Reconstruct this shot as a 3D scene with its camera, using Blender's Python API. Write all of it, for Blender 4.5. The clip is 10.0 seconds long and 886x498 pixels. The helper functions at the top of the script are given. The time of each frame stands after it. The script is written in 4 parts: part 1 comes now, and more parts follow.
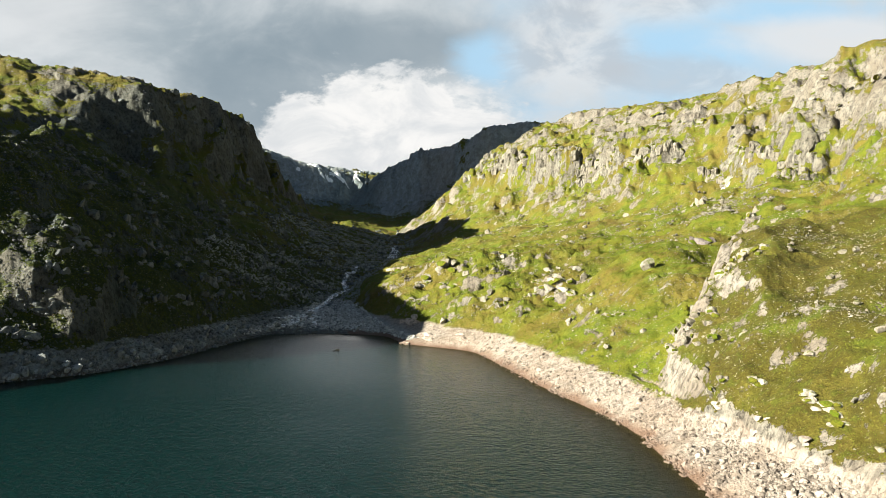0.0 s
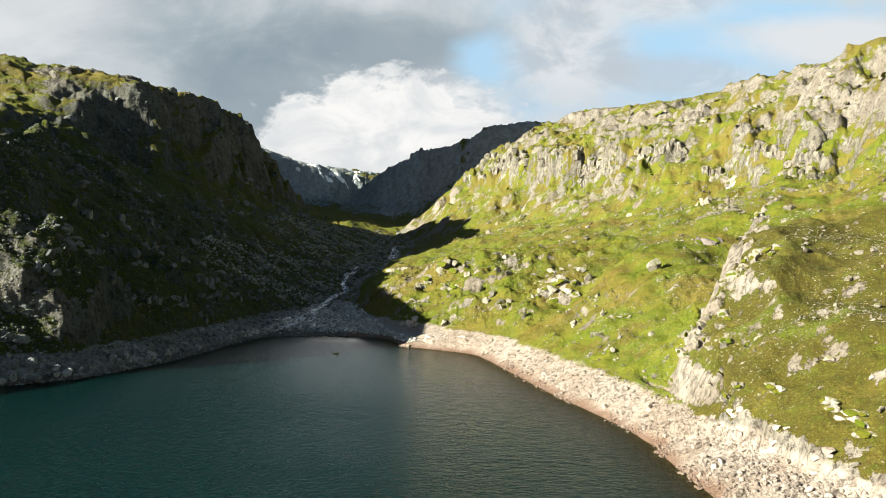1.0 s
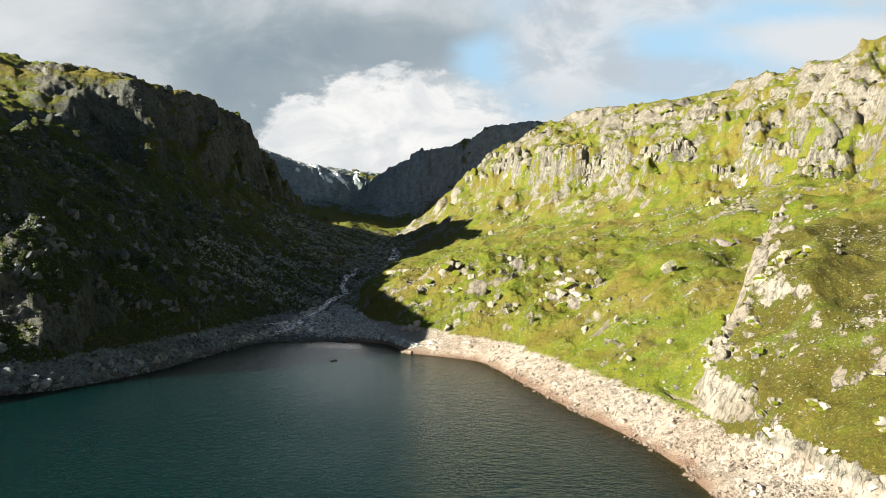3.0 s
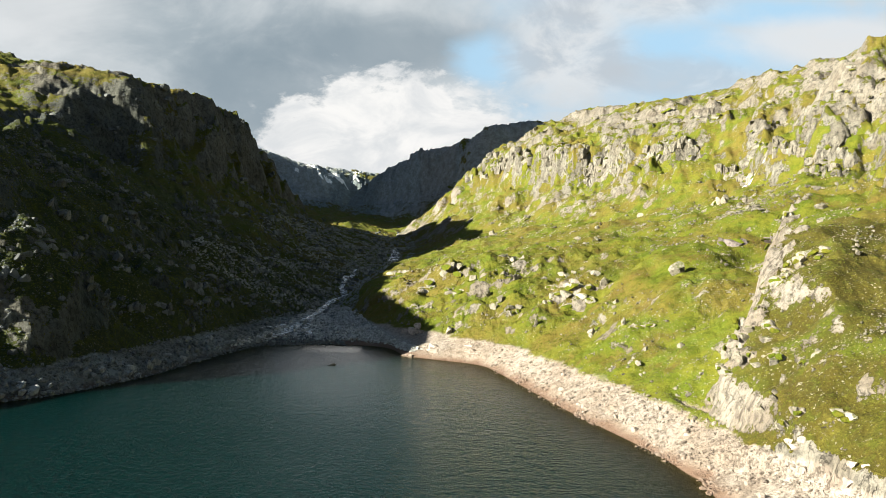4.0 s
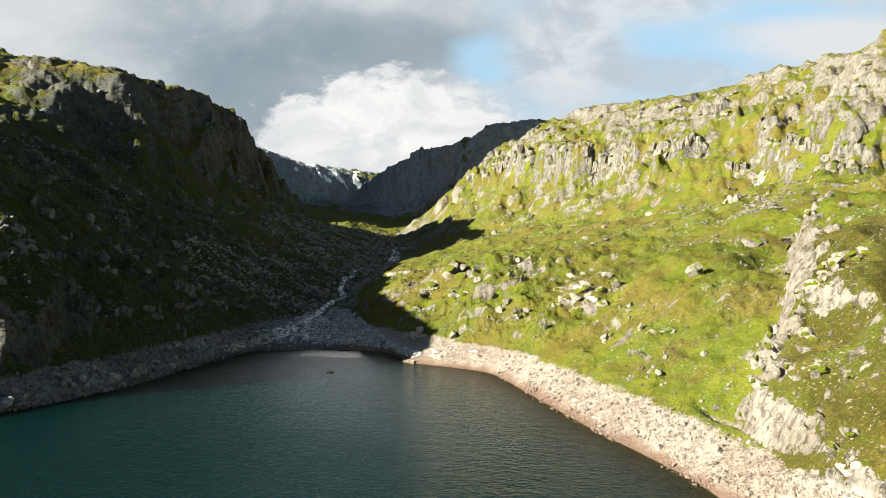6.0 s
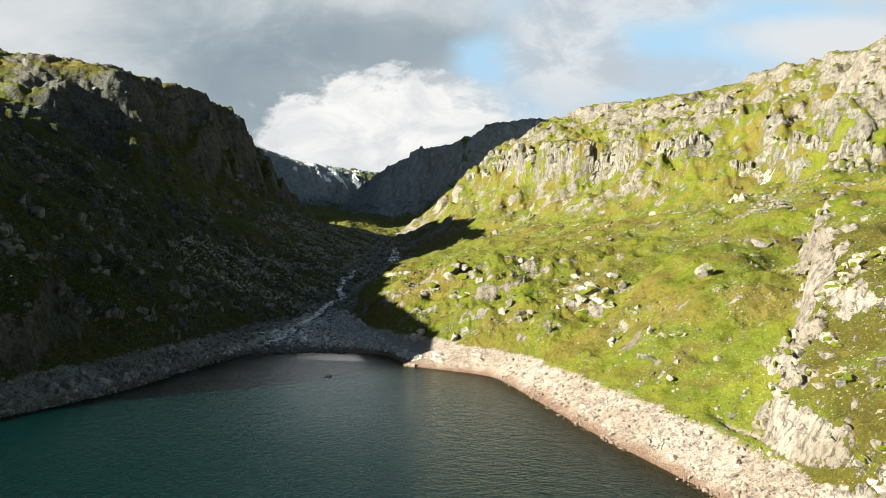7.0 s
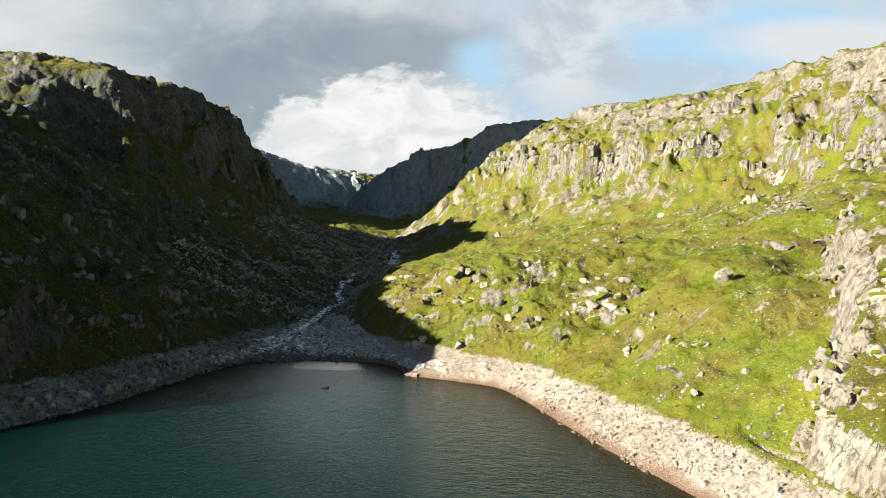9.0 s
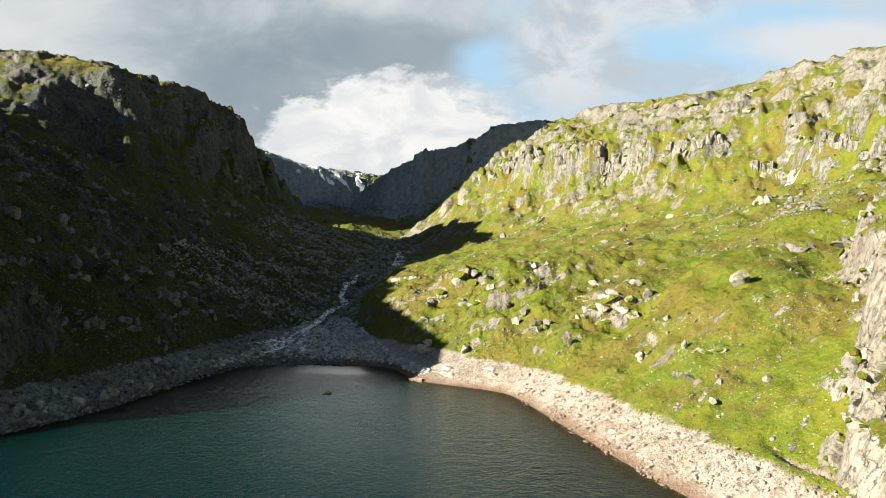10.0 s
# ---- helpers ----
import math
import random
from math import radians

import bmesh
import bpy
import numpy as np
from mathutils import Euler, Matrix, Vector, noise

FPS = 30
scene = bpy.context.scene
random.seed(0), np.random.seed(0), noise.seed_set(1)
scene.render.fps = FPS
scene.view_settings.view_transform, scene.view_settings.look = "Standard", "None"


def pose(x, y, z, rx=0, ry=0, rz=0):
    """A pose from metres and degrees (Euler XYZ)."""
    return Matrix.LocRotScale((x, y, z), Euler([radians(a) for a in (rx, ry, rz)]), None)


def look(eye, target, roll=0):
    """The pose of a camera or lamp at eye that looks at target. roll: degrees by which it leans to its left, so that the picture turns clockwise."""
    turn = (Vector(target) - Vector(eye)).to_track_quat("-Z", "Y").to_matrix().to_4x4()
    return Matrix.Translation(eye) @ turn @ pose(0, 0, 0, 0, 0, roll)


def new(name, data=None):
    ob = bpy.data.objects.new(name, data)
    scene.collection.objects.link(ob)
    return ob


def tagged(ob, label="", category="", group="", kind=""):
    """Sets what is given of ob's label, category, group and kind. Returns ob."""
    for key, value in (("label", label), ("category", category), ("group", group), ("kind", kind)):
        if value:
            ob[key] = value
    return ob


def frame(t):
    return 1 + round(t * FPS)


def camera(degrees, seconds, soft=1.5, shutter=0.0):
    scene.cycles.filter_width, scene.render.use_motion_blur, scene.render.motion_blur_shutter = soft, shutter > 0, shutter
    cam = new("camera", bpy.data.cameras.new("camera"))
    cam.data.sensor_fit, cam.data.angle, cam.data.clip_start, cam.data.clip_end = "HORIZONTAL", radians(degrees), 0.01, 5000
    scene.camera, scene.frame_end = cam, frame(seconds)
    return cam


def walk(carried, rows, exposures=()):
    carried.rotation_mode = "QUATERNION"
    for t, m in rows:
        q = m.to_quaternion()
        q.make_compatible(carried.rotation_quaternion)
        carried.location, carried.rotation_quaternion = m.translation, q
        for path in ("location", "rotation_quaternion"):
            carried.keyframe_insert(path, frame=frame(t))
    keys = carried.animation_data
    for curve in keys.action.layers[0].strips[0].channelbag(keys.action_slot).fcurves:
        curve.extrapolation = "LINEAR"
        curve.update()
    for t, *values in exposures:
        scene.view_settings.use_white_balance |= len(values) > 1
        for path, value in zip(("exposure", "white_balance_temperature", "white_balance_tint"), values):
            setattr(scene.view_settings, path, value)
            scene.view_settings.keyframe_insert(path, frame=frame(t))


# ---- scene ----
cam = camera(64.1, 10.0, 0.5)
PATH = [
    (0, (0.314, -0.757, 50.732), (0.306, 1.243, 50.717), 1.6),
    (0.5, (-0.048, 3.094, 50.729), (-0.057, 5.094, 50.715), 1.6),
    (1, (-0.396, 7.158, 50.702), (-0.404, 9.158, 50.688), 1.6),
    (1.5, (-0.851, 11.108, 50.66), (-0.859, 13.108, 50.647), 1.6),
    (2, (-1.287, 15.146, 50.656), (-1.295, 17.145, 50.644), 1.6),
    (2.5, (-1.634, 19.147, 50.73), (-1.643, 21.146, 50.718), 1.6),
    (4, (-2.992, 31.494, 51.119), (-2.999, 33.494, 51.108), 1.5),
    (4.5, (-3.426, 35.422, 51.174), (-3.434, 37.422, 51.162), 1.5),
    (5, (-3.91, 39.55, 51.242), (-3.917, 41.55, 51.23), 1.5),
    (5.5, (-4.338, 43.649, 51.283), (-4.345, 45.649, 51.271), 1.5),
    (7, (-5.748, 56.401, 51.45), (-5.753, 58.401, 51.437), 1.5),
    (7.5, (-6.229, 60.602, 51.454), (-6.233, 62.602, 51.443), 1.6),
    (8, (-6.626, 64.546, 51.443), (-6.63, 66.545, 51.434), 1.6),
    (8.5, (-7.084, 68.411, 51.493), (-7.087, 70.411, 51.486), 1.6),
    (9, (-7.419, 72.151, 51.616), (-7.423, 74.151, 51.61), 1.5),
    (9.5, (-7.943, 76.191, 51.738), (-7.949, 78.191, 51.732), 1.5),
    (10, (-8.278, 80.166, 51.757), (-8.293, 82.166, 51.753), 1.6),
]
walk(cam, [(t, look(eye, target, roll)) for t, eye, target, roll in PATH])

# ---- light ----
SUN_AZ, SUN_EL = 250.0, 21.0   # degrees clockwise from the valley's axis (+y), and above the horizon
exposure_stops = 2.1
scene.view_settings.exposure = exposure_stops
sun_way = Vector((math.sin(radians(SUN_AZ)) * math.cos(radians(SUN_EL)), math.cos(radians(SUN_AZ)) * math.cos(radians(SUN_EL)), math.sin(radians(SUN_EL))))
sun = new("sun", bpy.data.lights.new("sun", "SUN"))
sun.data.energy, sun.data.angle, sun.data.color = 5.0, radians(0.6), (0.968, 0.924, 0.757)
sun.matrix_world = look(sun_way * 900, (0, 0, 0))


class Nodes:
    """A short way to write node trees."""

    def __init__(self, tree):
        self.tree = tree

    def add(self, kind, out=0, **inputs):
        node = self.tree.nodes.new(kind)
        for key, value in inputs.items():
            if key.startswith("i_"):
                name = key[2:]
                socket = node.inputs[int(name)] if name.isdigit() else node.inputs[name.replace("_", " ")]
                if isinstance(value, bpy.types.NodeSocket):
                    self.tree.links.new(value, socket)
                else:
                    socket.default_value = value
        self.last = node
        return node.outputs[out] if len(node.outputs) else None

    def math(self, op, a, b=0.0, clamp=False):
        out = self.add("ShaderNodeMath", i_0=a, i_1=b)
        self.last.operation, self.last.use_clamp = op, clamp
        return out

    def vmath(self, op, a, b=(0, 0, 0), out=0):
        node = self.add("ShaderNodeVectorMath", out, i_0=a, i_1=b)
        self.last.operation = op
        return node

    def noise(self, vector, scale, detail=4.0, rough=0.55, distort=0.0, out=0):
        return self.add("ShaderNodeTexNoise", out, i_Vector=vector, i_Scale=scale, i_Detail=detail, i_Roughness=rough, i_Distortion=distort)

    def step(self, value, low, high):
        """Smooth step of value from low to high."""
        out = self.add("ShaderNodeMapRange", i_0=value, i_1=low, i_2=high, i_3=0.0, i_4=1.0)
        self.last.interpolation_type = "SMOOTHSTEP"
        return out

    def mix(self, fac, a, b):
        node = self.tree.nodes.new("ShaderNodeMix")
        node.data_type = "RGBA"
        for socket, value in ((node.inputs[0], fac), (node.inputs[6], a), (node.inputs[7], b)):
            if isinstance(value, bpy.types.NodeSocket):
                self.tree.links.new(value, socket)
            else:
                socket.default_value = value if not isinstance(value, tuple) or len(value) == 4 else (*value, 1)
        return node.outputs[2]


# The sky: blue with broken cloud, a heavy grey deck over the valley and a bright bank at its head.
world = bpy.data.worlds.new("sky")
scene.world = world
world.use_nodes = True
wt = world.node_tree
wt.nodes.clear()
W = Nodes(wt)
sky = wt.nodes.new("ShaderNodeTexSky")
sky.sky_type, sky.sun_disc, sky.sun_elevation, sky.sun_rotation = "NISHITA", False, radians(SUN_EL), radians(SUN_AZ)
sky.air_density, sky.dust_density, sky.ozone_density = 1.0, 0.6, 1.5
way = W.add("ShaderNodeTexCoord", "Generated")
sep = W.add("ShaderNodeSeparateXYZ", i_0=way)
sx, sy, sz = (W.last.outputs[i] for i in range(3))
sky_blue = W.vmath("SCALE", sky.outputs[0])
W.last.inputs["Scale"].default_value = 0.045
# bearing and height ahead, as tangents from the valley's axis
ty = W.math("MAXIMUM", sy, 0.05)
tx, tz = W.math("DIVIDE", sx, ty), W.math("DIVIDE", sz, ty)
ahead = W.step(sy, 0.0, 0.25)
front = W.add("ShaderNodeCombineXYZ", i_0=tx, i_1=W.math("MULTIPLY", tz, 1.7), i_2=0.0)
lift = W.math("ADD", W.math("MAXIMUM", sz, 0.0), 0.12)
plane = W.add("ShaderNodeCombineXYZ", i_0=W.math("DIVIDE", sx, lift), i_1=W.math("DIVIDE", sy, lift), i_2=W.math("MULTIPLY", sz, 2.0))
n_deck = W.noise(plane, 0.5, 6.0, 0.55, 0.4)
n_wide = W.noise(front, 3.2, 8.0, 0.56, 0.5)
n_puff = W.noise(front, 8.5, 9.0, 0.6, 0.5)
n_fine = W.noise(front, 24.0, 7.0, 0.62, 0.3)


def lobe(x, z, wx, wz, ragged, soft):
    """A ragged patch of the sky round the bearing x and the height z."""
    u_ = W.math("DIVIDE", W.math("SUBTRACT", tx, x), wx)
    v_ = W.math("DIVIDE", W.math("SUBTRACT", tz, z), wz)
    d = W.math("SQRT", W.math("ADD", W.math("MULTIPLY", u_, u_), W.math("MULTIPLY", v_, v_)))
    d = W.math("ADD", d, W.math("MULTIPLY", W.math("SUBTRACT", n_puff, 0.5), ragged))
    d = W.math("ADD", d, W.math("MULTIPLY", W.math("SUBTRACT", n_fine, 0.5), ragged * 0.45))
    return W.math("MULTIPLY", W.math("SUBTRACT", 1.0, W.step(d, 1.0 - soft, 1.0 + soft)), ahead)


# the grey deck over the west, thin pale cloud with blue over the east
west_deck = W.mix(W.step(n_wide, 0.36, 0.66), (0.092, 0.108, 0.119), (0.165, 0.175, 0.18))
west_deck = W.mix(W.math("MULTIPLY", W.step(n_puff, 0.46, 0.7), 0.35), west_deck, (0.158, 0.166, 0.17))
veil = W.math("ADD", W.math("MULTIPLY", n_wide, 0.75), W.math("MULTIPLY", n_puff, 0.35))
pale = W.mix(W.step(veil, 0.44, 0.64), (0.115, 0.166, 0.208), (0.150, 0.163, 0.172))
pale = W.mix(W.math("MULTIPLY", W.step(n_fine, 0.45, 0.7), 0.25), pale, (0.165, 0.173, 0.178))
east = W.step(W.math("ADD", tx, W.math("MULTIPLY", W.math("SUBTRACT", n_wide, 0.5), 0.5)), -0.05, 0.14)
colour = W.mix(east, west_deck, pale)
for row in ((-0.27, 0.20, 0.12, 0.07, 0.8, 0.5), (-0.10, 0.275, 0.20, 0.045, 0.9, 0.6)):
    colour = W.mix(W.math("MULTIPLY", lobe(*row), 0.75), colour, (0.060, 0.077, 0.090))
colour = W.mix(W.math("MULTIPLY", lobe(-0.62, 0.33, 0.13, 0.07, 0.9, 0.6), 0.7), colour, (0.178, 0.183, 0.186))
for row in ((0.06, 0.262, 0.055, 0.034, 0.9, 0.5), (0.35, 0.285, 0.13, 0.03, 0.9, 0.5), (0.43, 0.338, 0.12, 0.02, 0.7, 0.5)):
    colour = W.mix(W.math("MULTIPLY", lobe(*row), 0.9), colour, (0.108, 0.168, 0.218))
colour = W.mix(W.math("MULTIPLY", lobe(0.56, 0.30, 0.17, 0.034, 0.8, 0.45), 0.85), colour, (0.186, 0.19, 0.192))
puff = W.mix(W.step(n_puff, 0.40, 0.62), (0.128, 0.139, 0.150), (0.182, 0.187, 0.190))
colour = W.mix(W.math("MULTIPLY", lobe(0.165, 0.28, 0.085, 0.075, 1.2, 0.4), 0.8), colour, puff)
colour = W.mix(W.math("MULTIPLY", lobe(0.26, 0.35, 0.13, 0.032, 1.1, 0.5), 0.75), colour, puff)
colour = W.mix(W.math("MULTIPLY", lobe(0.32, 0.245, 0.11, 0.026, 1.3, 0.5), 0.6), colour, puff)
lit = W.mix(W.step(n_puff, 0.36, 0.62), (0.172, 0.178, 0.182), (0.226, 0.224, 0.219))
colour = W.mix(lobe(-0.085, 0.140, 0.172, 0.103, 1.75, 0.15), colour, lit)
# overhead and behind, unseen: dark cloud broken by deep blue, added to deepen shade
deck = W.mix(W.step(n_deck, 0.45, 0.6), sky_blue, (0.0090, 0.0182, 0.033))
# A bright haze added behind the viewpoint to light the far headwall.
unseen_haze = W.math("MULTIPLY", W.step(sy, -0.25, -0.75), W.step(n_deck, 0.34, 0.55))
deck = W.mix(unseen_haze, deck, (0.115, 0.130, 0.142))
deck = W.mix(W.step(sz, 0.3, 0.6), deck, (0.0090, 0.0182, 0.033))
aside = W.math("MULTIPLY", ahead, W.math("SUBTRACT", 1.0, W.step(sz, 0.40, 0.60)))
colour = W.mix(aside, deck, colour)
background = W.add("ShaderNodeBackground", i_Color=colour, i_Strength=1.0)
W.add("ShaderNodeOutputWorld", i_Surface=background)


# ---- materials ----
def material(name):
    m = bpy.data.materials.new(name)
    m.use_nodes = True
    m.node_tree.nodes.clear()
    return m, Nodes(m.node_tree)


def finish(N, colour, rough=0.85, bump=None, distance=0.3, strength=1.0, specular=0.25):
    extra = {}
    if bump is not None:
        extra["i_Normal"] = N.add("ShaderNodeBump", i_Height=bump, i_Distance=distance, i_Strength=strength)
    shader = N.add("ShaderNodeBsdfPrincipled", i_Base_Color=colour, i_Roughness=rough, i_Specular_IOR_Level=specular, **extra)
    N.add("ShaderNodeOutputMaterial", i_Surface=shader)


def rock_colour(N, p, light, dark, warm, jointed=0.8):
    """Weathered rock: grain, patches of lichen, seepage streaks and upright fissures."""
    bend = N.vmath("MULTIPLY", N.vmath("SUBTRACT", N.noise(p, 0.14, 4.0, 0.65, out=1), (0.5, 0.5, 0.5)), (14.0, 14.0, 14.0))
    bent = N.vmath("ADD", p, bend)
    patch = N.noise(p, 0.07, 5.0, 0.62)
    mottle = N.noise(p, 0.42, 8.0, 0.72)
    grain_ = N.noise(p, 2.1, 5.0, 0.7)
    streak = N.noise(N.vmath("MULTIPLY", p, (1.0, 1.0, 0.22)), 0.55, 6.0, 0.66, 0.4)
    fissure = N.add("ShaderNodeTexVoronoi", i_Vector=N.vmath("MULTIPLY", bent, (1.0, 1.0, 0.3)), i_Scale=0.2)
    N.last.feature = "DISTANCE_TO_EDGE"
    crack = N.math("SUBTRACT", 1.0, N.step(N.last.outputs["Distance"], 0.0, 0.05))
    crack = N.math("MULTIPLY", crack, N.step(mottle, 0.4, 0.6))
    c = N.mix(N.step(patch, 0.36, 0.66), light, warm)
    c = N.mix(N.math("MULTIPLY", N.step(streak, 0.48, 0.62), 0.62), c, dark)
    c = N.mix(N.math("MULTIPLY", N.step(mottle, 0.5, 0.63), 0.6), c, dark)
    c = N.mix(N.math("MULTIPLY", N.step(grain_, 0.5, 0.66), 0.35), c, dark)
    c = N.mix(N.math("MULTIPLY", crack, jointed), c, tuple(v * 0.45 for v in dark))
    N.crack = N.math("ADD", N.math("MULTIPLY", crack, 0.8), N.math("MULTIPLY", streak, 1.3))
    return c


def hillside_material():
    m, N = material("hillside")
    geo = N.add("ShaderNodeNewGeometry", "Position")
    p, normal = geo, N.last.outputs["Normal"]
    z = N.add("ShaderNodeSeparateXYZ", 2, i_0=p)
    up = N.add("ShaderNodeSeparateXYZ", 2, i_0=normal)
    n40, n12, n3, n1 = N.noise(p, 0.022, 4.0, 0.6), N.noise(p, 0.085, 5.0, 0.6), N.noise(p, 0.33, 5.0, 0.62), N.noise(p, 1.4, 4.0, 0.65)
    # grass, moss and heather
    n02 = N.noise(p, 4.5, 3.0, 0.7)
    tuft = N.add("ShaderNodeTexVoronoi", i_Vector=p, i_Scale=0.75, i_Randomness=1.0)
    g = N.mix(N.step(n12, 0.38, 0.62), (0.076, 0.102, 0.0066), (0.116, 0.120, 0.0108))
    g = N.mix(N.math("MULTIPLY", N.step(n40, 0.46, 0.62), 0.8), g, (0.122, 0.090, 0.019))
    g = N.mix(N.math("MULTIPLY", N.step(N.noise(p, 0.05, 6.0, 0.7), 0.53, 0.63), 0.7), g, (0.100, 0.064, 0.018))
    # Heather of the knoll; on the west side its dark tone paints shade.
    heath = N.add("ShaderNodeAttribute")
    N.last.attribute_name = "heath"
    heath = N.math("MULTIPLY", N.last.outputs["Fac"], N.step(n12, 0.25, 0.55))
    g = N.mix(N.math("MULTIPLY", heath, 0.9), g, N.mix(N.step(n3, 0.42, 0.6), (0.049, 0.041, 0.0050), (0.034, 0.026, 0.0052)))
    # The west side's grass is darkened in its colour to deepen the shade.
    shade_green = N.add("ShaderNodeAttribute")
    N.last.attribute_name = "shade_green"
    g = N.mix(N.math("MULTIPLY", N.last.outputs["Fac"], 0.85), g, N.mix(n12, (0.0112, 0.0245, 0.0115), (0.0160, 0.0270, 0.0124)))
    g = N.mix(N.math("MULTIPLY", N.step(n3, 0.50, 0.66), 0.6), g, (0.056, 0.068, 0.0050))
    g = N.mix(N.math("MULTIPLY", N.step(n1, 0.52, 0.7), 0.55), g, (0.165, 0.16, 0.03))
    g = N.mix(N.math("MULTIPLY", N.step(tuft, 0.35, 0.75), 0.16), g, (0.030, 0.036, 0.004))
    g = N.mix(N.math("MULTIPLY", N.step(n02, 0.5, 0.7), 0.18), g, (0.024, 0.028, 0.004))
    fleck = N.math("MULTIPLY", N.step(N.noise(p, 1.1, 2.0, 0.6), 0.63, 0.67), N.step(N.noise(p, 0.06, 3.0, 0.6), 0.46, 0.6))
    g = N.mix(N.math("MULTIPLY", fleck, 0.7), g, (0.30, 0.275, 0.235))
    r = rock_colour(N, p, (0.200, 0.187, 0.160), (0.046, 0.043, 0.037), (0.138, 0.122, 0.097))
    # West rock is darkened and cooled: the tone of shade painted into it.
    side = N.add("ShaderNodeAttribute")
    N.last.attribute_name = "rock_shade"
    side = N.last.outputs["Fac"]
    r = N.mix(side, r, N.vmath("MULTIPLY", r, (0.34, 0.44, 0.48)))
    # Distant rock is tinted lighter and bluer to put haze into its colour.
    head_haze = N.step(N.add("ShaderNodeSeparateXYZ", 1, i_0=p), 1450.0, 1800.0)
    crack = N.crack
    r = N.mix(head_haze, r, N.vmath("MULTIPLY", r, (1.9, 2.25, 2.7)))
    b = rock_colour(N, p, (0.335, 0.292, 0.254), (0.128, 0.102, 0.083), (0.245, 0.196, 0.158), 0.25)
    b = N.mix(N.math("SUBTRACT", 1.0, N.step(N.math("ADD", z, N.math("MULTIPLY", N.math("SUBTRACT", n12, 0.5), 5.0)), 0.0, 2.6)), b, N.mix(n3, (0.10, 0.06, 0.042), (0.20, 0.135, 0.10)))
    # The west shore takes the same cool shade in its colour.
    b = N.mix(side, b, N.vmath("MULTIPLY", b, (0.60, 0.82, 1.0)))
    cream = N.add("ShaderNodeAttribute")
    N.last.attribute_name = "cream"
    cream = N.last.outputs["Fac"]
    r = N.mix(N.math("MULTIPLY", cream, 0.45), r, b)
    gravel = N.add("ShaderNodeAttribute")
    N.last.attribute_name = "gravel"
    gravel = N.last.outputs["Fac"]
    b = N.mix(N.math("MULTIPLY", gravel, N.step(N.math("ADD", z, N.math("MULTIPLY", N.math("SUBTRACT", n12, 0.5), 3.0)), 0.7, 1.6)), b, N.mix(N.step(n1, 0.4, 0.62), (0.37, 0.385, 0.375), (0.17, 0.178, 0.175)))
    # bare rock where it is steep, and in scattered slabs
    lean = N.math("ADD", up, N.math("MULTIPLY", N.math("SUBTRACT", n3, 0.5), 0.75))
    lean = N.math("ADD", lean, N.math("ADD", N.math("MULTIPLY", N.math("SUBTRACT", n12, 0.5), 0.6), N.math("MULTIPLY", N.math("SUBTRACT", n40, 0.47), 0.55)))
    bare = N.add("ShaderNodeAttribute")
    N.last.attribute_name = "bare"
    bare = N.last.outputs["Fac"]
    lean = N.math("SUBTRACT", lean, N.math("MULTIPLY", bare, 0.27))
    # More of this pale rock shows there, to brighten the far walls.
    lean = N.math("SUBTRACT", lean, N.math("MULTIPLY", head_haze, 0.22))
    lean = N.math("ADD", lean, N.math("MULTIPLY", N.math("SUBTRACT", n1, 0.5), 0.55))
    slabby = N.add("ShaderNodeAttribute")
    N.last.attribute_name = "slabby"
    lean = N.math("SUBTRACT", lean, N.math("MULTIPLY", N.last.outputs["Fac"], N.math("ADD", 0.26, N.math("MULTIPLY", N.math("SUBTRACT", n12, 0.5), 0.9))))
    grass = N.step(lean, 0.525, 0.565)
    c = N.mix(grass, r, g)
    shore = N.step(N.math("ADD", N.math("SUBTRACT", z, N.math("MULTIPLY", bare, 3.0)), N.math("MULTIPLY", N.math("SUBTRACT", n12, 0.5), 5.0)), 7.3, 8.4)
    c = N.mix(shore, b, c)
    height = N.math("ADD", N.math("MULTIPLY", n3, 1.2), N.math("ADD", N.math("MULTIPLY", n1, 0.7), N.math("MULTIPLY", n02, 0.25)))
    height = N.math("SUBTRACT", height, N.math("MULTIPLY", N.math("MULTIPLY", crack, 1.1), N.math("SUBTRACT", 1.0, grass)))
    finish(N, c, 0.9, height, 0.9, 0.9, 0.15)
    return m


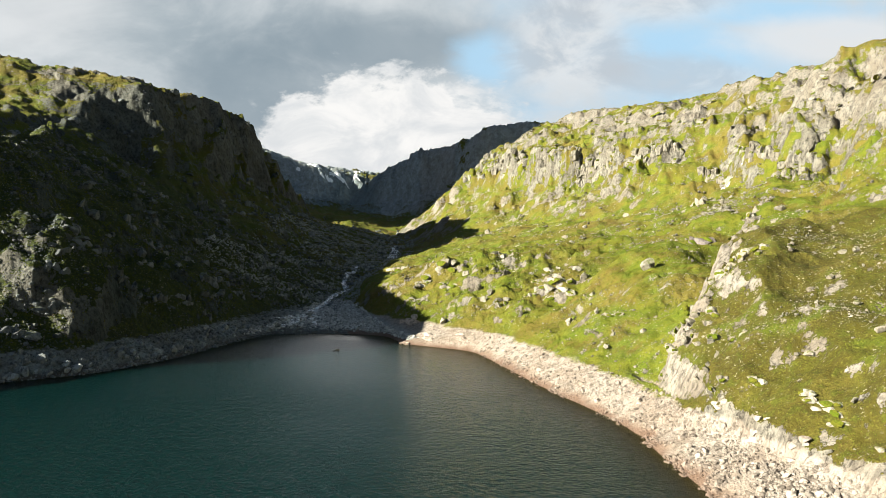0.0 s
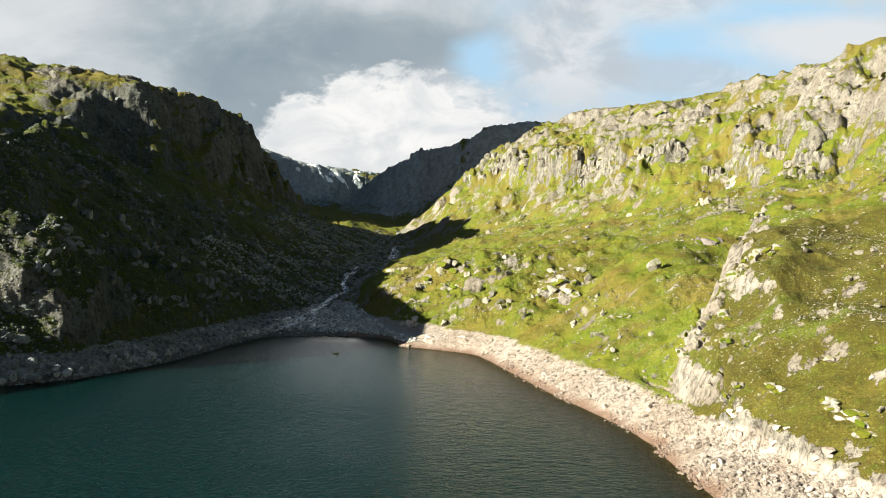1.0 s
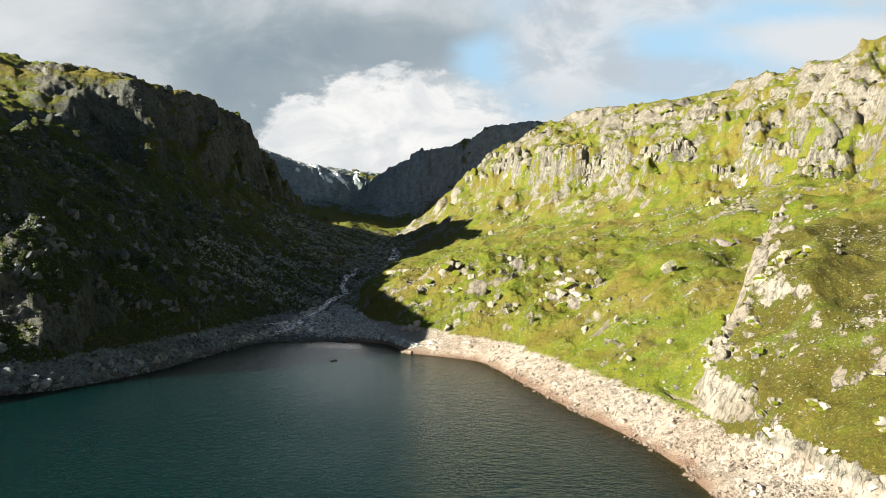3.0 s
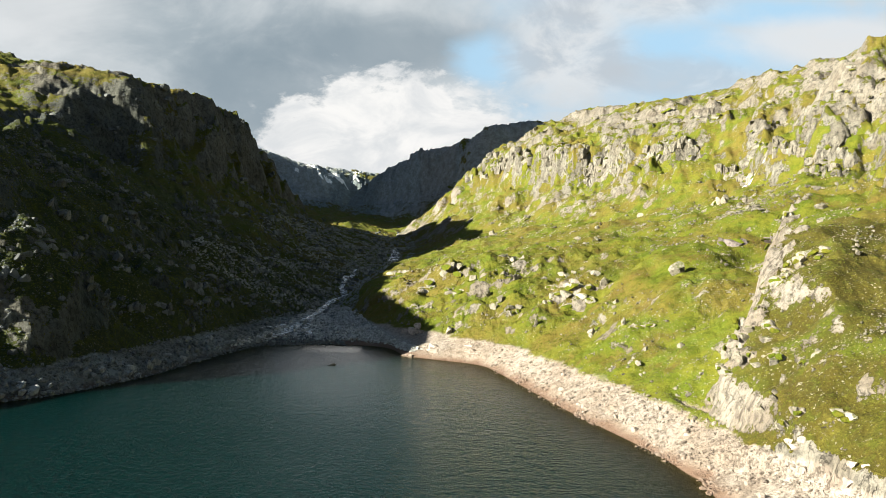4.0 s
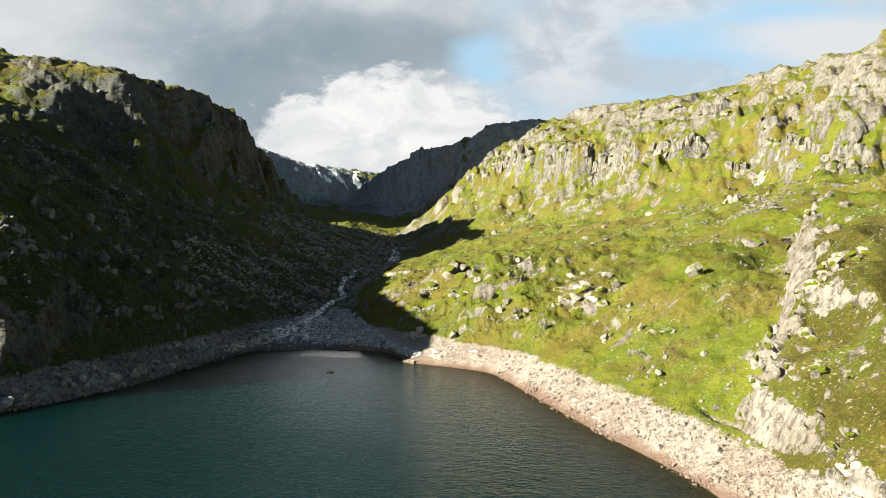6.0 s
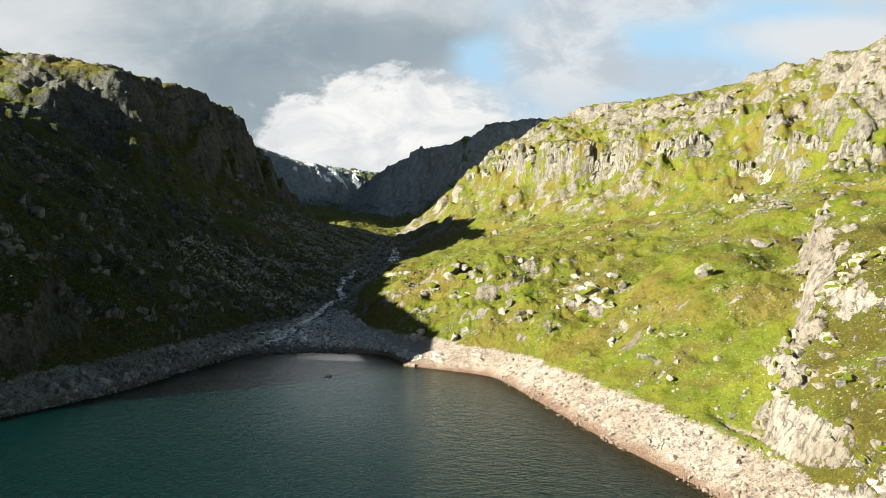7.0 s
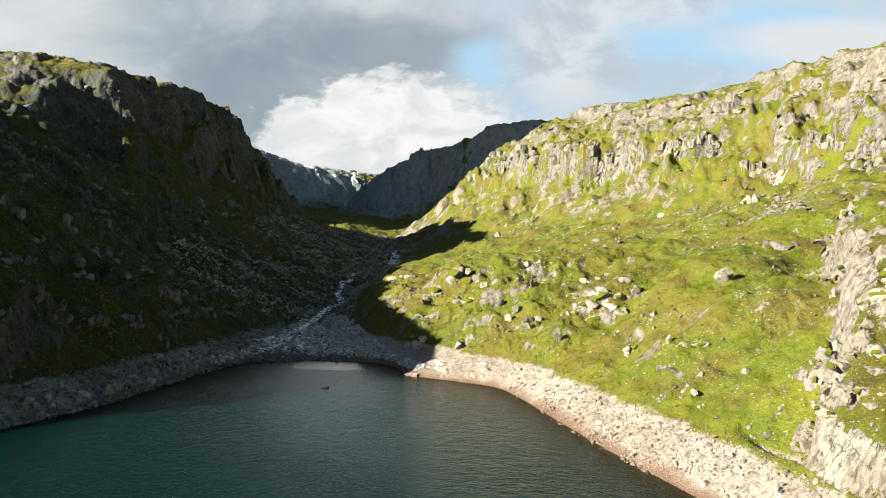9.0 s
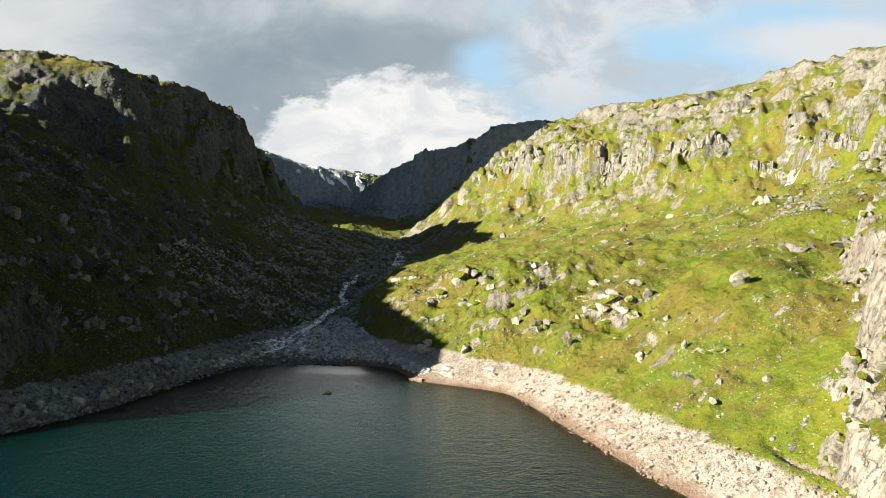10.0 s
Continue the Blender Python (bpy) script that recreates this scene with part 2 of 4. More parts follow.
def stone_material(name, light, dark, warm, moss=0.0):
    m, N = material(name)
    p = N.add("ShaderNodeNewGeometry", "Position")
    normal = N.last.outputs["Normal"]
    c = rock_colour(N, p, light, dark, warm)
    tone = N.add("ShaderNodeObjectInfo", "Random")
    isle = N.add("ShaderNodeNewGeometry", "Random Per Island")
    v = N.math("ADD", N.math("MULTIPLY", N.math("ADD", tone, isle), 0.5), 0.5)
    c = N.vmath("MULTIPLY", c, N.add("ShaderNodeCombineXYZ", i_0=v, i_1=v, i_2=v))
    if name.startswith("bleached"):
        low = N.math("ADD", N.add("ShaderNodeSeparateXYZ", 2, i_0=p), N.math("MULTIPLY", N.math("SUBTRACT", N.noise(p, 0.085, 5.0, 0.6), 0.5), 5.0))
        c = N.mix(N.math("MULTIPLY", N.math("SUBTRACT", 1.0, N.step(low, 0.2, 2.6)), 0.75), c, (0.15, 0.10, 0.075))
    if moss:
        up = N.add("ShaderNodeSeparateXYZ", 2, i_0=normal)
        k = N.math("MULTIPLY", N.step(N.math("ADD", up, N.math("SUBTRACT", N.noise(p, 0.5, 4.0, 0.6), 0.5)), 0.8, 1.0), moss)
        c = N.mix(k, c, (0.07, 0.082, 0.006))
    wet = name.startswith("river")
    finish(N, c, 0.4 if wet else 0.88, N.noise(p, 1.6, 6.0, 0.65), 0.35, 0.9, 0.6 if wet else 0.2)
    return m


def water_material():
    m, N = material("lake_water")
    p = N.add("ShaderNodeNewGeometry", "Position")
    depth = N.add("ShaderNodeAttribute")
    N.last.attribute_name = "depth"
    depth = N.last.outputs["Fac"]
    waves = N.math("ADD", N.noise(N.vmath("MULTIPLY", p, (0.75, 1.0, 1.0)), 1.0, 3.0, 0.6, 0.5), N.math("MULTIPLY", N.noise(p, 0.3, 3.0, 0.5), 1.0))
    calm = N.add("ShaderNodeAttribute")
    N.last.attribute_name = "calm"
    calm = N.last.outputs["Fac"]
    gust = N.step(N.noise(p, 0.012, 3.0, 0.5), 0.4, 0.65)
    bump = N.add("ShaderNodeBump", i_Height=waves, i_Distance=0.6, i_Strength=N.math("MULTIPLY", N.math("ADD", N.math("MULTIPLY", gust, 0.3), 0.7), N.math("SUBTRACT", 1.0, N.math("MULTIPLY", calm, 0.95))))
    c = N.mix(N.noise(p, 0.01, 2.0), (0.0006, 0.0120, 0.0108), (0.0007, 0.0112, 0.0118))
    deep = N.add("ShaderNodeBsdfPrincipled", i_Base_Color=c, i_Roughness=N.math("SUBTRACT", 0.14, N.math("MULTIPLY", calm, 0.13)), i_IOR=1.333, i_Specular_IOR_Level=N.math("ADD", 0.2, N.math("MULTIPLY", calm, 0.38)), i_Normal=bump)
    clear = N.add("ShaderNodeBsdfTransparent", i_Color=(0.42, 0.45, 0.33, 1))
    shader = N.add("ShaderNodeMixShader", i_0=depth, i_1=clear, i_2=deep)
    N.add("ShaderNodeOutputMaterial", i_Surface=shader)
    return m


def stream_material():
    m, N = material("white_water")
    p = N.add("ShaderNodeNewGeometry", "Position")
    foam = N.step(N.noise(p, 0.5, 5.0, 0.65, 0.6), 0.44, 0.54)
    c = N.mix(foam, (0.03, 0.05, 0.055), (0.74, 0.76, 0.78))
    rough = N.math("ADD", N.math("MULTIPLY", foam, 0.5), 0.1)
    ripple = N.add("ShaderNodeBump", i_Height=N.noise(p, 2.0, 4.0), i_Distance=0.2, i_Strength=0.8)
    water = N.add("ShaderNodeBsdfPrincipled", i_Base_Color=c, i_Roughness=rough, i_Normal=ripple)
    shallow = N.step(N.noise(p, 0.3, 5.0, 0.7, 0.5), 0.44, 0.5)
    shader = N.add("ShaderNodeMixShader", i_0=shallow, i_1=N.add("ShaderNodeBsdfTransparent"), i_2=water)
    N.add("ShaderNodeOutputMaterial", i_Surface=shader)
    return m


def snow_material():
    m, N = material("old_snow")
    p = N.add("ShaderNodeNewGeometry", "Position")
    c = N.mix(N.step(N.noise(p, 0.25, 4.0, 0.6), 0.45, 0.7), (0.86, 0.87, 0.89), (0.68, 0.67, 0.655))
    finish(N, c, 0.6, N.noise(p, 0.6, 4.0), 0.4, 0.6, 0.3)
    return m


HILLSIDE = hillside_material()
PALE_STONE = stone_material("pale_stone", (0.235, 0.216, 0.182), (0.066, 0.060, 0.050), (0.165, 0.142, 0.110), 0.7)
# Grey stone for the west side, darkened and cooled to carry its shade.
SHADE_GREY_STONE = stone_material("shade_grey_stone", (0.132, 0.142, 0.148), (0.028, 0.032, 0.034), (0.086, 0.092, 0.093), 0.6)
CLIFF_STONE = stone_material("cliff_stone", (0.195, 0.180, 0.154), (0.044, 0.040, 0.035), (0.132, 0.116, 0.092), 0.9)
RIVER_STONE = stone_material("river_stone", (0.40, 0.405, 0.385), (0.14, 0.142, 0.136), (0.29, 0.29, 0.272))
SHORE_STONE = stone_material("bleached_shore_stone", (0.335, 0.292, 0.254), (0.135, 0.109, 0.09), (0.262, 0.212, 0.176))
PURPLE_STONE = stone_material("purple_stone", (0.128, 0.110, 0.106), (0.036, 0.030, 0.030), (0.092, 0.074, 0.068), 0.2)
VALLEY_STONE = stone_material("valley_stone", (0.27, 0.282, 0.276), (0.085, 0.09, 0.088), (0.195, 0.199, 0.188), 0.4)
# Copy of the shore stone with the blue-grey of shade in its colour.
SHADED_SHORE_STONE = stone_material("shaded_shore_stone", (0.25, 0.275, 0.282), (0.066, 0.074, 0.078), (0.172, 0.184, 0.186))
WATER, WHITE_WATER, SNOW = water_material(), stream_material(), snow_material()

# ---- the lie of the land ----
table = np.random.RandomState(7).permutation(256)
table = np.concatenate([table, table])
GX, GY = np.cos(np.arange(256) * 2.399963), np.sin(np.arange(256) * 2.399963)


def grain(x, y, salt=0):
    """Gradient noise, about -0.7 to 0.7."""
    x, y = x + salt * 17.31, y - salt * 9.77
    i, j = np.floor(x), np.floor(y)
    fx, fy = x - i, y - j
    i, j = i.astype(np.int64) & 255, j.astype(np.int64) & 255
    u, v = fx * fx * fx * (fx * (fx * 6 - 15) + 10), fy * fy * fy * (fy * (fy * 6 - 15) + 10)

    def corner(a, b):
        h = table[table[(i + a) & 255] + ((j + b) & 255)]
        return GX[h] * (fx - a) + GY[h] * (fy - b)

    low = corner(0, 0) * (1 - u) + corner(1, 0) * u
    high_ = corner(0, 1) * (1 - u) + corner(1, 1) * u
    return low * (1 - v) + high_ * v


def fbm(x, y, octaves, salt=0, rough=0.5):
    total, amp = 0.0, 1.0
    for k in range(octaves):
        total = total + amp * grain(x * 2 ** k, y * 2 ** k, salt + k)
        amp *= rough
    return total


def ridged(x, y, octaves, salt=0):
    total, amp = 0.0, 1.0
    for k in range(octaves):
        total = total + amp * (0.35 - np.abs(grain(x * 2 ** k, y * 2 ** k, salt + k)))
        amp *= 0.5
    return total


def smooth(a, b, v):
    t = np.clip((v - a) / (b - a), 0, 1)
    return t * t * (3 - 2 * t)


# Lines that run along the valley, from its west side to its east: rows of (y, x, z).
WEST_OUT = [(-400, -1500, 300), (1000, -1500, 330), (2200, -1500, 350)]
WEST_DOME = [(-400, -700, 110), (150, -560, 120), (240, -520, 124), (330, -500, 150), (560, -470, 176), (640, -455, 200), (711, -440, 222), (801, -481, 240), (900, -480, 226), (1000, -470, 185), (1100, -450, 140), (1300, -420, 118), (2000, -520, 190)]
WEST_RIM = [(-400, -520, 70), (60, -370, 70), (150, -330, 66), (228, -290, 60), (246, -290, 64), (262, -290, 113), (305, -290, 114.5), (340, -292, 119), (430, -300, 128), (584, -330, 145), (657, -303, 190), (720, -280, 198), (800, -266, 202), (930, -266, 192), (1080, -240, 134), (1150, -238, 102), (1250, -235, 84), (1400, -262, 92), (1500, -300, 116), (2000, -420, 155)]
WEST_FACE = [(-400, -470, 48), (150, -272, 48), (205, -228, 42), (225, -215, 39), (243, -214, 37), (260, -212, 42), (280, -205, 60), (300, -202, 80), (315, -202, 88), (360, -205, 86), (430, -215, 84), (590, -200, 72), (672, -215, 100), (720, -222, 110), (802, -220, 104), (930, -215, 104), (1080, -212, 86), (1160, -208, 76), (1250, -205, 78), (1700, -300, 130), (2000, -370, 140)]
WEST_LOW = [(-400, -435, 22), (150, -238, 24), (230, -178, 14), (258, -162, 19), (283, -156, 33), (298, -157, 40), (310, -152, 37), (322, -138, 24), (360, -126, 22), (425, -128, 24), (530, -112, 27), (590, -143, 33), (700, -140, 48), (850, -150, 62), (1135, -175, 70), (1300, -170, 86), (1700, -260, 124), (2000, -320, 134)]
WEST_BANK = [(-400, -425, 7), (150, -232, 8), (238, -156, 7.5), (264, -134, 8), (300, -122, 8), (345, -116, 7), (380, -106, 6), (425, -98, 8), (470, -94, 11), (540, -98, 19), (620, -96, 27), (750, -90, 40), (1000, -105, 56), (1180, -122, 68), (1300, -135, 80), (1700, -220, 120), (2000, -280, 130)]
WEST_SHORE = [(-400, -415, 0), (0, -320, 0), (150, -222, 0), (238, -147, 0), (252, -129, 0), (290, -112, 0), (345, -103, 0), (372, -98, 0), (393, -89, 0.4), (400, -88, 1.5), (425, -84, 4), (470, -82, 7), (540, -88, 15), (620, -84, 24), (750, -72, 37), (1000, -85, 52), (1180, -100, 64), (1300, -112, 76), (1700, -180, 117), (2000, -240, 127)]
MIDDLE = [(-400, -150, -30), (150, -60, -26), (290, -45, -14), (345, -50, -5), (372, -50, -1.8), (381, -51, -0.7), (389, -53, 0.4), (397, -55, 1.3), (425, -62, 3.2), (470, -70, 6), (540, -78, 13.5), (620, -70, 22.5), (750, -58, 36), (1000, -68, 50), (1180, -80, 62), (1300, -88, 74), (1700, -140, 112), (2000, -190, 126)]
EAST_SHORE = [(-400, 130, 0), (0, 76, 0), (143, 57, 0), (205, 53, 0), (223, 47, 0), (255, 36.5, 0), (287, 28, 0), (318, 20, 0), (337, 14, 0), (346, -4, 0), (352, -20, 0), (366, -24, 0), (384, -31, 0.1), (391, -36, 0.8), (400, -39, 2), (425, -50, 5), (470, -60, 8), (540, -66, 16), (620, -58, 25), (750, -42, 39), (1000, -50, 53), (1176, -80, 65), (1300, -74, 77), (1700, -100, 118), (2000, -120, 128)]
EAST_BANK = [(-400, 150, 8), (0, 92, 8), (143, 75, 8), (178, 70, 8), (205, 66, 8), (226, 64, 8.5), (260, 54, 9), (300, 43, 9), (340, 29, 9), (366, 6, 8), (395, -18, 8.5), (425, -38, 13), (470, -46, 22), (540, -52, 24), (620, -40, 34), (788, 0, 52), (1000, -36, 60), (1176, -70, 73), (1300, -56, 86), (1700, -70, 124), (2000, -80, 134)]
EAST_LOW = [(-400, 180, 40), (100, 110, 31), (171, 92, 30), (205, 88, 36), (220, 94, 44), (240, 84, 32), (270, 80, 27), (341, 80, 36), (368, 58, 34), (405, 27, 24), (453, -12, 37), (480, 10, 38), (540, 15, 40), (620, 30, 50), (788, 48, 64), (1000, -4, 84), (1176, -40, 98), (1300, -26, 106), (1700, -30, 140), (2000, -30, 150)]
EAST_BENCH = [(-400, 230, 70), (100, 150, 50), (171, 128, 46), (222, 118, 51), (280, 140, 60), (341, 125, 51), (370, 138, 60), (474, 132, 61), (505, 144, 68), (598, 132, 74), (700, 112, 78), (813, 86, 84), (1000, 35, 108), (1176, -8, 127), (1300, 6, 130), (1700, 10, 165), (2000, 0, 180)]
EAST_FOOT = [(-400, 330, 110), (100, 260, 100), (250, 215, 88), (324, 205, 84), (464, 236, 103), (548, 222, 98), (632, 198, 116), (750, 172, 124), (842, 142, 126), (950, 98, 132), (1176, 26, 154), (1300, 34, 156), (2000, 20, 170)]
EAST_TOP = [(-400, 360, 140), (100, 290, 128), (250, 240, 112), (464, 252, 124), (531, 252, 134), (608, 238, 138), (688, 210, 152), (760, 194, 162), (820, 168, 165), (870, 134, 164), (1000, 100, 180), (1176, 75, 200), (1349, 62, 192), (2000, 45, 190)]
EAST_CREST = [(-400, 480, 210), (250, 360, 205), (540, 322, 213), (650, 335, 224), (853, 338, 244), (1043, 269, 258), (1198, 187, 269), (1349, 120, 226), (1700, 120, 200), (2000, 130, 205), (2300, 150, 215)]
EAST_OUT = [(-400, 1500, 330), (600, 1500, 390), (1349, 1400, 420), (2200, 1400, 480)]
LINES = [WEST_OUT, WEST_DOME, WEST_RIM, WEST_FACE, WEST_LOW, WEST_BANK, WEST_SHORE, MIDDLE, EAST_SHORE, EAST_BANK, EAST_LOW, EAST_BENCH, EAST_FOOT, EAST_TOP, EAST_CREST, EAST_OUT]
REACH = np.arange(-500, 2600, 4.0)


def eased(rows):
    """A line as fine samples along y, with its corners rounded."""
    ys, xs, zs = np.array(rows, float).T
    k = np.exp(-np.linspace(-2, 2, 7) ** 2)
    k /= k.sum()
    pad = lambda v: np.convolve(np.pad(v, 3, mode="edge"), k, "valid")
    return pad(np.interp(REACH, ys, xs)), pad(np.interp(REACH, ys, zs))


LOFT = [eased(rows) for rows in LINES]


def valley(x, y):
    """Height of the smooth valley and the place across it, in lines from the west."""
    before, z, u = None, np.zeros_like(x), np.zeros_like(x)
    for k, (lx, lz) in enumerate(LOFT):
        X, Z = np.interp(y, REACH, lx), np.interp(y, REACH, lz)
        if before is None:
            z, u = Z.copy(), u * 0
        else:
            X = np.maximum(X, before[0] + 1.5)
            t = (x - before[0]) / (X - before[0])
            here = t > 0
            t = np.clip(t, 0, 1)
            z = np.where(here, before[1] + (Z - before[1]) * t, z)
            u = np.where(here, k - 1 + t, u)
        before = (X, Z)
    return z, u


def massif(x, y, crest, base, brow, foot, far, high, low):
    """A mountain along a crest of (x, y, z): a slope down to the brow, cliffs to their foot, then scree down to the ground base at far. high, low: shares of the height at brow and foot."""
    best = np.full_like(x, 1e9)
    top = np.zeros_like(x)
    for (x0, y0, z0), (x1, y1, z1) in zip(crest, crest[1:]):
        dx, dy = x1 - x0, y1 - y0
        t = np.clip(((x - x0) * dx + (y - y0) * dy) / (dx * dx + dy * dy), 0, 1)
        d = np.hypot(x - x0 - t * dx, y - y0 - t * dy)
        top = np.where(d < best, z0 + t * (z1 - z0), top)
        best = np.minimum(best, d)
    best = best + 45 * fbm(x / 120, y / 120, 4, 31) + 16 * ridged(x / 35, y / 35, 3, 37)
    t = np.clip(best / far, 0, 1)
    k = np.interp(t, [0, brow / far, foot / far, 1.0], [1.0, high, low, 0.0])
    return base + (top - base) * k


# The first crest is an added peak, out of view, that shades the far walls.
UNSEEN_SHADE_PEAK = [(-1400, 1120, 1120), (-1680, 1700, 1110), (-1790, 1960, 900), (-2050, 2600, 840)]
HEAD_WALL = [(-1600, 2600, 450), (-760, 2760, 412), (-560, 2820, 352), (-470, 2860, 344), (-350, 2920, 336), (-220, 3000, 330), (-120, 3100, 330)]
DARK_WALL = [(225, 1720, 352), (120, 1760, 348), (84, 1820, 326), (25, 1950, 318), (-72, 2050, 318), (-118, 2150, 308), (-205, 2420, 285), (-160, 3000, 300)]


KNOLL_EDGE = [(60, 199), (67, 211), (74, 220), (83, 231), (91, 243), (104, 265), (119, 282), (140, 340), (165, 372)]


BANK_EDGE = [(86, 105), (80, 128), (76.5, 145), (73.5, 160), (70.5, 176), (67, 184), (62, 192)]


def edge_side(x, y, line):
    """Distance to a line of (x, y), positive on its right hand."""
    best, side = np.full_like(x, 1e9), np.zeros_like(x)
    for (x0, y0), (x1, y1) in zip(line, line[1:]):
        dx, dy = x1 - x0, y1 - y0
        k = np.clip(((x - x0) * dx + (y - y0) * dy) / (dx * dx + dy * dy), 0, 1)
        d = np.hypot(x - x0 - k * dx, y - y0 - k * dy)
        side = np.where(d < best, np.sign(dy * (x - x0) - dx * (y - y0)), side)
        best = np.minimum(best, d)
    return best * side


def land(x, y):
    """Height of the ground and how bare it is."""
    z0, u0 = valley(x, y)
    wet = smooth(4, 40, z0)
    rough = 1 + 2.4 * smooth(70, 120, z0)
    wx = x + wet * rough * (9 * fbm(x / 55, y / 55, 3, 3) + 3 * fbm(x / 14, y / 14, 2, 5))
    wy = y + wet * (14 * fbm(x / 55, y / 55, 3, 11) + 3 * fbm(x / 14, y / 14, 2, 13))
    z, u = valley(wx, wy)
    far = smooth(1400, 1900, y)
    z = z * (1 - far) + np.minimum(z, 150 + 0.2 * z) * far
    behind = y > 1000
    wall = np.where(behind, np.maximum(massif(x, y, HEAD_WALL, z, 190, 270, 620, 0.80, 0.22), massif(x, y, DARK_WALL, z, 45, 120, 260, 0.88, 0.2)), -50)
    wall = np.maximum(wall, np.where(x < -600, massif(x, y, UNSEEN_SHADE_PEAK, z, 60, 180, 450, 0.9, 0.4), -50))
    mount = smooth(5, 60, wall - z)
    z = np.maximum(z, wall)
    z = np.where(y < -420, np.maximum(z, 120 * smooth(-420, -900, y) - 20), z)
    west = 1 - smooth(6.5, 7.5, u)
    # the knoll's broken edge above the shore, and the knob over the west shore
    s = edge_side(x, y, KNOLL_EDGE) + 2.5 * fbm(x / 9, y / 9, 2, 15)
    edge = smooth(34, 6, np.abs(s)) * smooth(8, 14, z) * smooth(60, 120, x + y * 0.2)
    scarp = smooth(-4.5, 1.5, s)
    z = z + edge * 14 * (scarp - 0.55)
    bank = edge_side(x, y, BANK_EDGE) + 0.9 * fbm(x / 3.5, y / 3.5, 2, 19) + 1.2 * fbm(x / 14, y / 14, 2, 17)
    lip = smooth(12, 3, np.abs(bank)) * smooth(198, 188, y) * smooth(95, 115, y)
    z = z + lip * 3.4 * (smooth(-1.6, 0.8, bank) - 0.5)
    lip = lip * smooth(-2.6, -1.4, bank) * smooth(1.6, 0.6, bank)
    rib = edge * smooth(-9, -5, s + 3 * fbm(x / 8, y / 8, 2, 26)) * smooth(7, 3, s + 9 * fbm(x / 12, y / 12, 3, 25)) * smooth(-0.2, 0.05, fbm(x / 8, y / 8, 3, 28))
    knoll = lip + rib
    kx, ky = x + 5 * fbm(x / 11, y / 11, 3, 35), y + 5 * fbm(x / 11, y / 11, 3, 36)
    knob = smooth(-178, -160, kx) * smooth(-133, -140, kx) * smooth(262, 276, ky) * smooth(318, 304, ky)
    z = z + 10 * knob * (1 + 0.25 * fbm(x / 7, y / 7, 3, 38))
    knob = 4 * knob * (1 - knob)
    dry = smooth(5, 14, z)
    size = 1 + smooth(900, 2200, y) * 0.9
    crag = fbm(x / 75, y / 75, 4, 21)          # where rock breaks through
    block = fbm(x / 26, y / 26, 3, 23)
    patch = smooth(-0.02, 0.25, crag)
    # how steep and rocky: the west face, the eastern cliffs and crest, the far walls
    cliff_e = smooth(11.6, 12.0, u) * (1 - smooth(12.95, 13.4, u))
    crest_e = smooth(12.9, 13.5, u)
    broken = smooth(-0.22, 0.12, fbm(x / 95, y / 48, 3, 27))
    rocky = west * smooth(4.2, 2.6, u) * (0.25 + 0.5 * patch) + west * 0.12 * patch + cliff_e * (0.15 + 0.75 * broken) + crest_e * (0.35 + 0.55 * patch)
    rocky = np.clip(np.maximum(rocky, mount), 0, 1)
    hum = smooth(0.0, 0.25, block) * smooth(60, 25, np.hypot((x - 18) * 0.8, (y - 425) * 0.8)) * dry
    screes = smooth(0.16, 0.3, crag + 0.35 * block)
    bare = np.clip(rocky * (0.25 + 0.75 * patch) + 0.55 * screes * dry * (1 - west * 0.5) + knoll * 0.6 + hum * 0.6 + crest_e * 0.42 + 0.55 * smooth(560, 760, y) * smooth(1300, 1100, y) * smooth(10.3, 11.3, u) * (1 - smooth(11.9, 12.1, u)) * smooth(-0.25, 0.2, crag + 0.5 * block), 0, 1)
    # hummocks, then ribs and gullies down the faces, then broken ledges
    z = z + dry * (4.2 * fbm(x / 40, y / 40, 3, 61) + 2.4 * fbm(x / 21, y / 21, 2, 65) * (1 - 0.5 * west) + 1.6 * fbm(x / 11, y / 11, 3, 67)) * size
    ribs = ridged(x / 70 + 0.4 * y / 60 + 0.5 * crag, y / 17 + 0.8 * block, 4, 71)
    z = z + rocky * dry * 4.2 * size * ribs
    z = z + west * dry * smooth(5.2, 4.4, u) * (4.5 * ridged(x / 30 + 0.6 * block, y / 24, 4, 73) - 0.6) * smooth(-0.2, 0.15, crag)
    z = z + (cliff_e + 0.6 * crest_e) * dry * 9 * fbm(x / 70, y / 45, 3, 29)
    mound = smooth(88, 48, np.hypot((x - 20) * 0.8, (y - 425) * 0.7)) * dry * (1 - west)
    z = z + mound * (3.4 * fbm(x / 17, y / 17, 3, 101) + 2.6 * ridged(x / 10, y / 8, 3, 103))
    z = z + rib * (2.6 * ridged(x / 7 + 0.5 * block, y / 9, 4, 87) + 0.8 * fbm(x / 3, y / 3, 2, 88))
    blocks = 3.4 * ridged(x / 13 + block, y / 13, 4, 79) * size + 1.5 * ridged(x / 4.2, y / 4.2, 3, 83)
    z = z + np.maximum(bare, 0.55 * west * smooth(5.2, 4.6, u)) * dry * blocks
    for step_h, part, salt in ((12.0, 0.85, 91), (4.6, 0.6, 97)):
        step_h = step_h * size
        level = (z + step_h * (1.3 * fbm(x / 60, y / 60, 4, salt) + 0.5 * fbm(x / 12, y / 12, 2, salt + 3))) / step_h
        saw = level - np.floor(level)
        ledge = (smooth(0.5, 0.92, saw) - saw) * step_h
        here = smooth(-0.15, 0.2, fbm(x / 33, y / 33, 3, salt + 5))
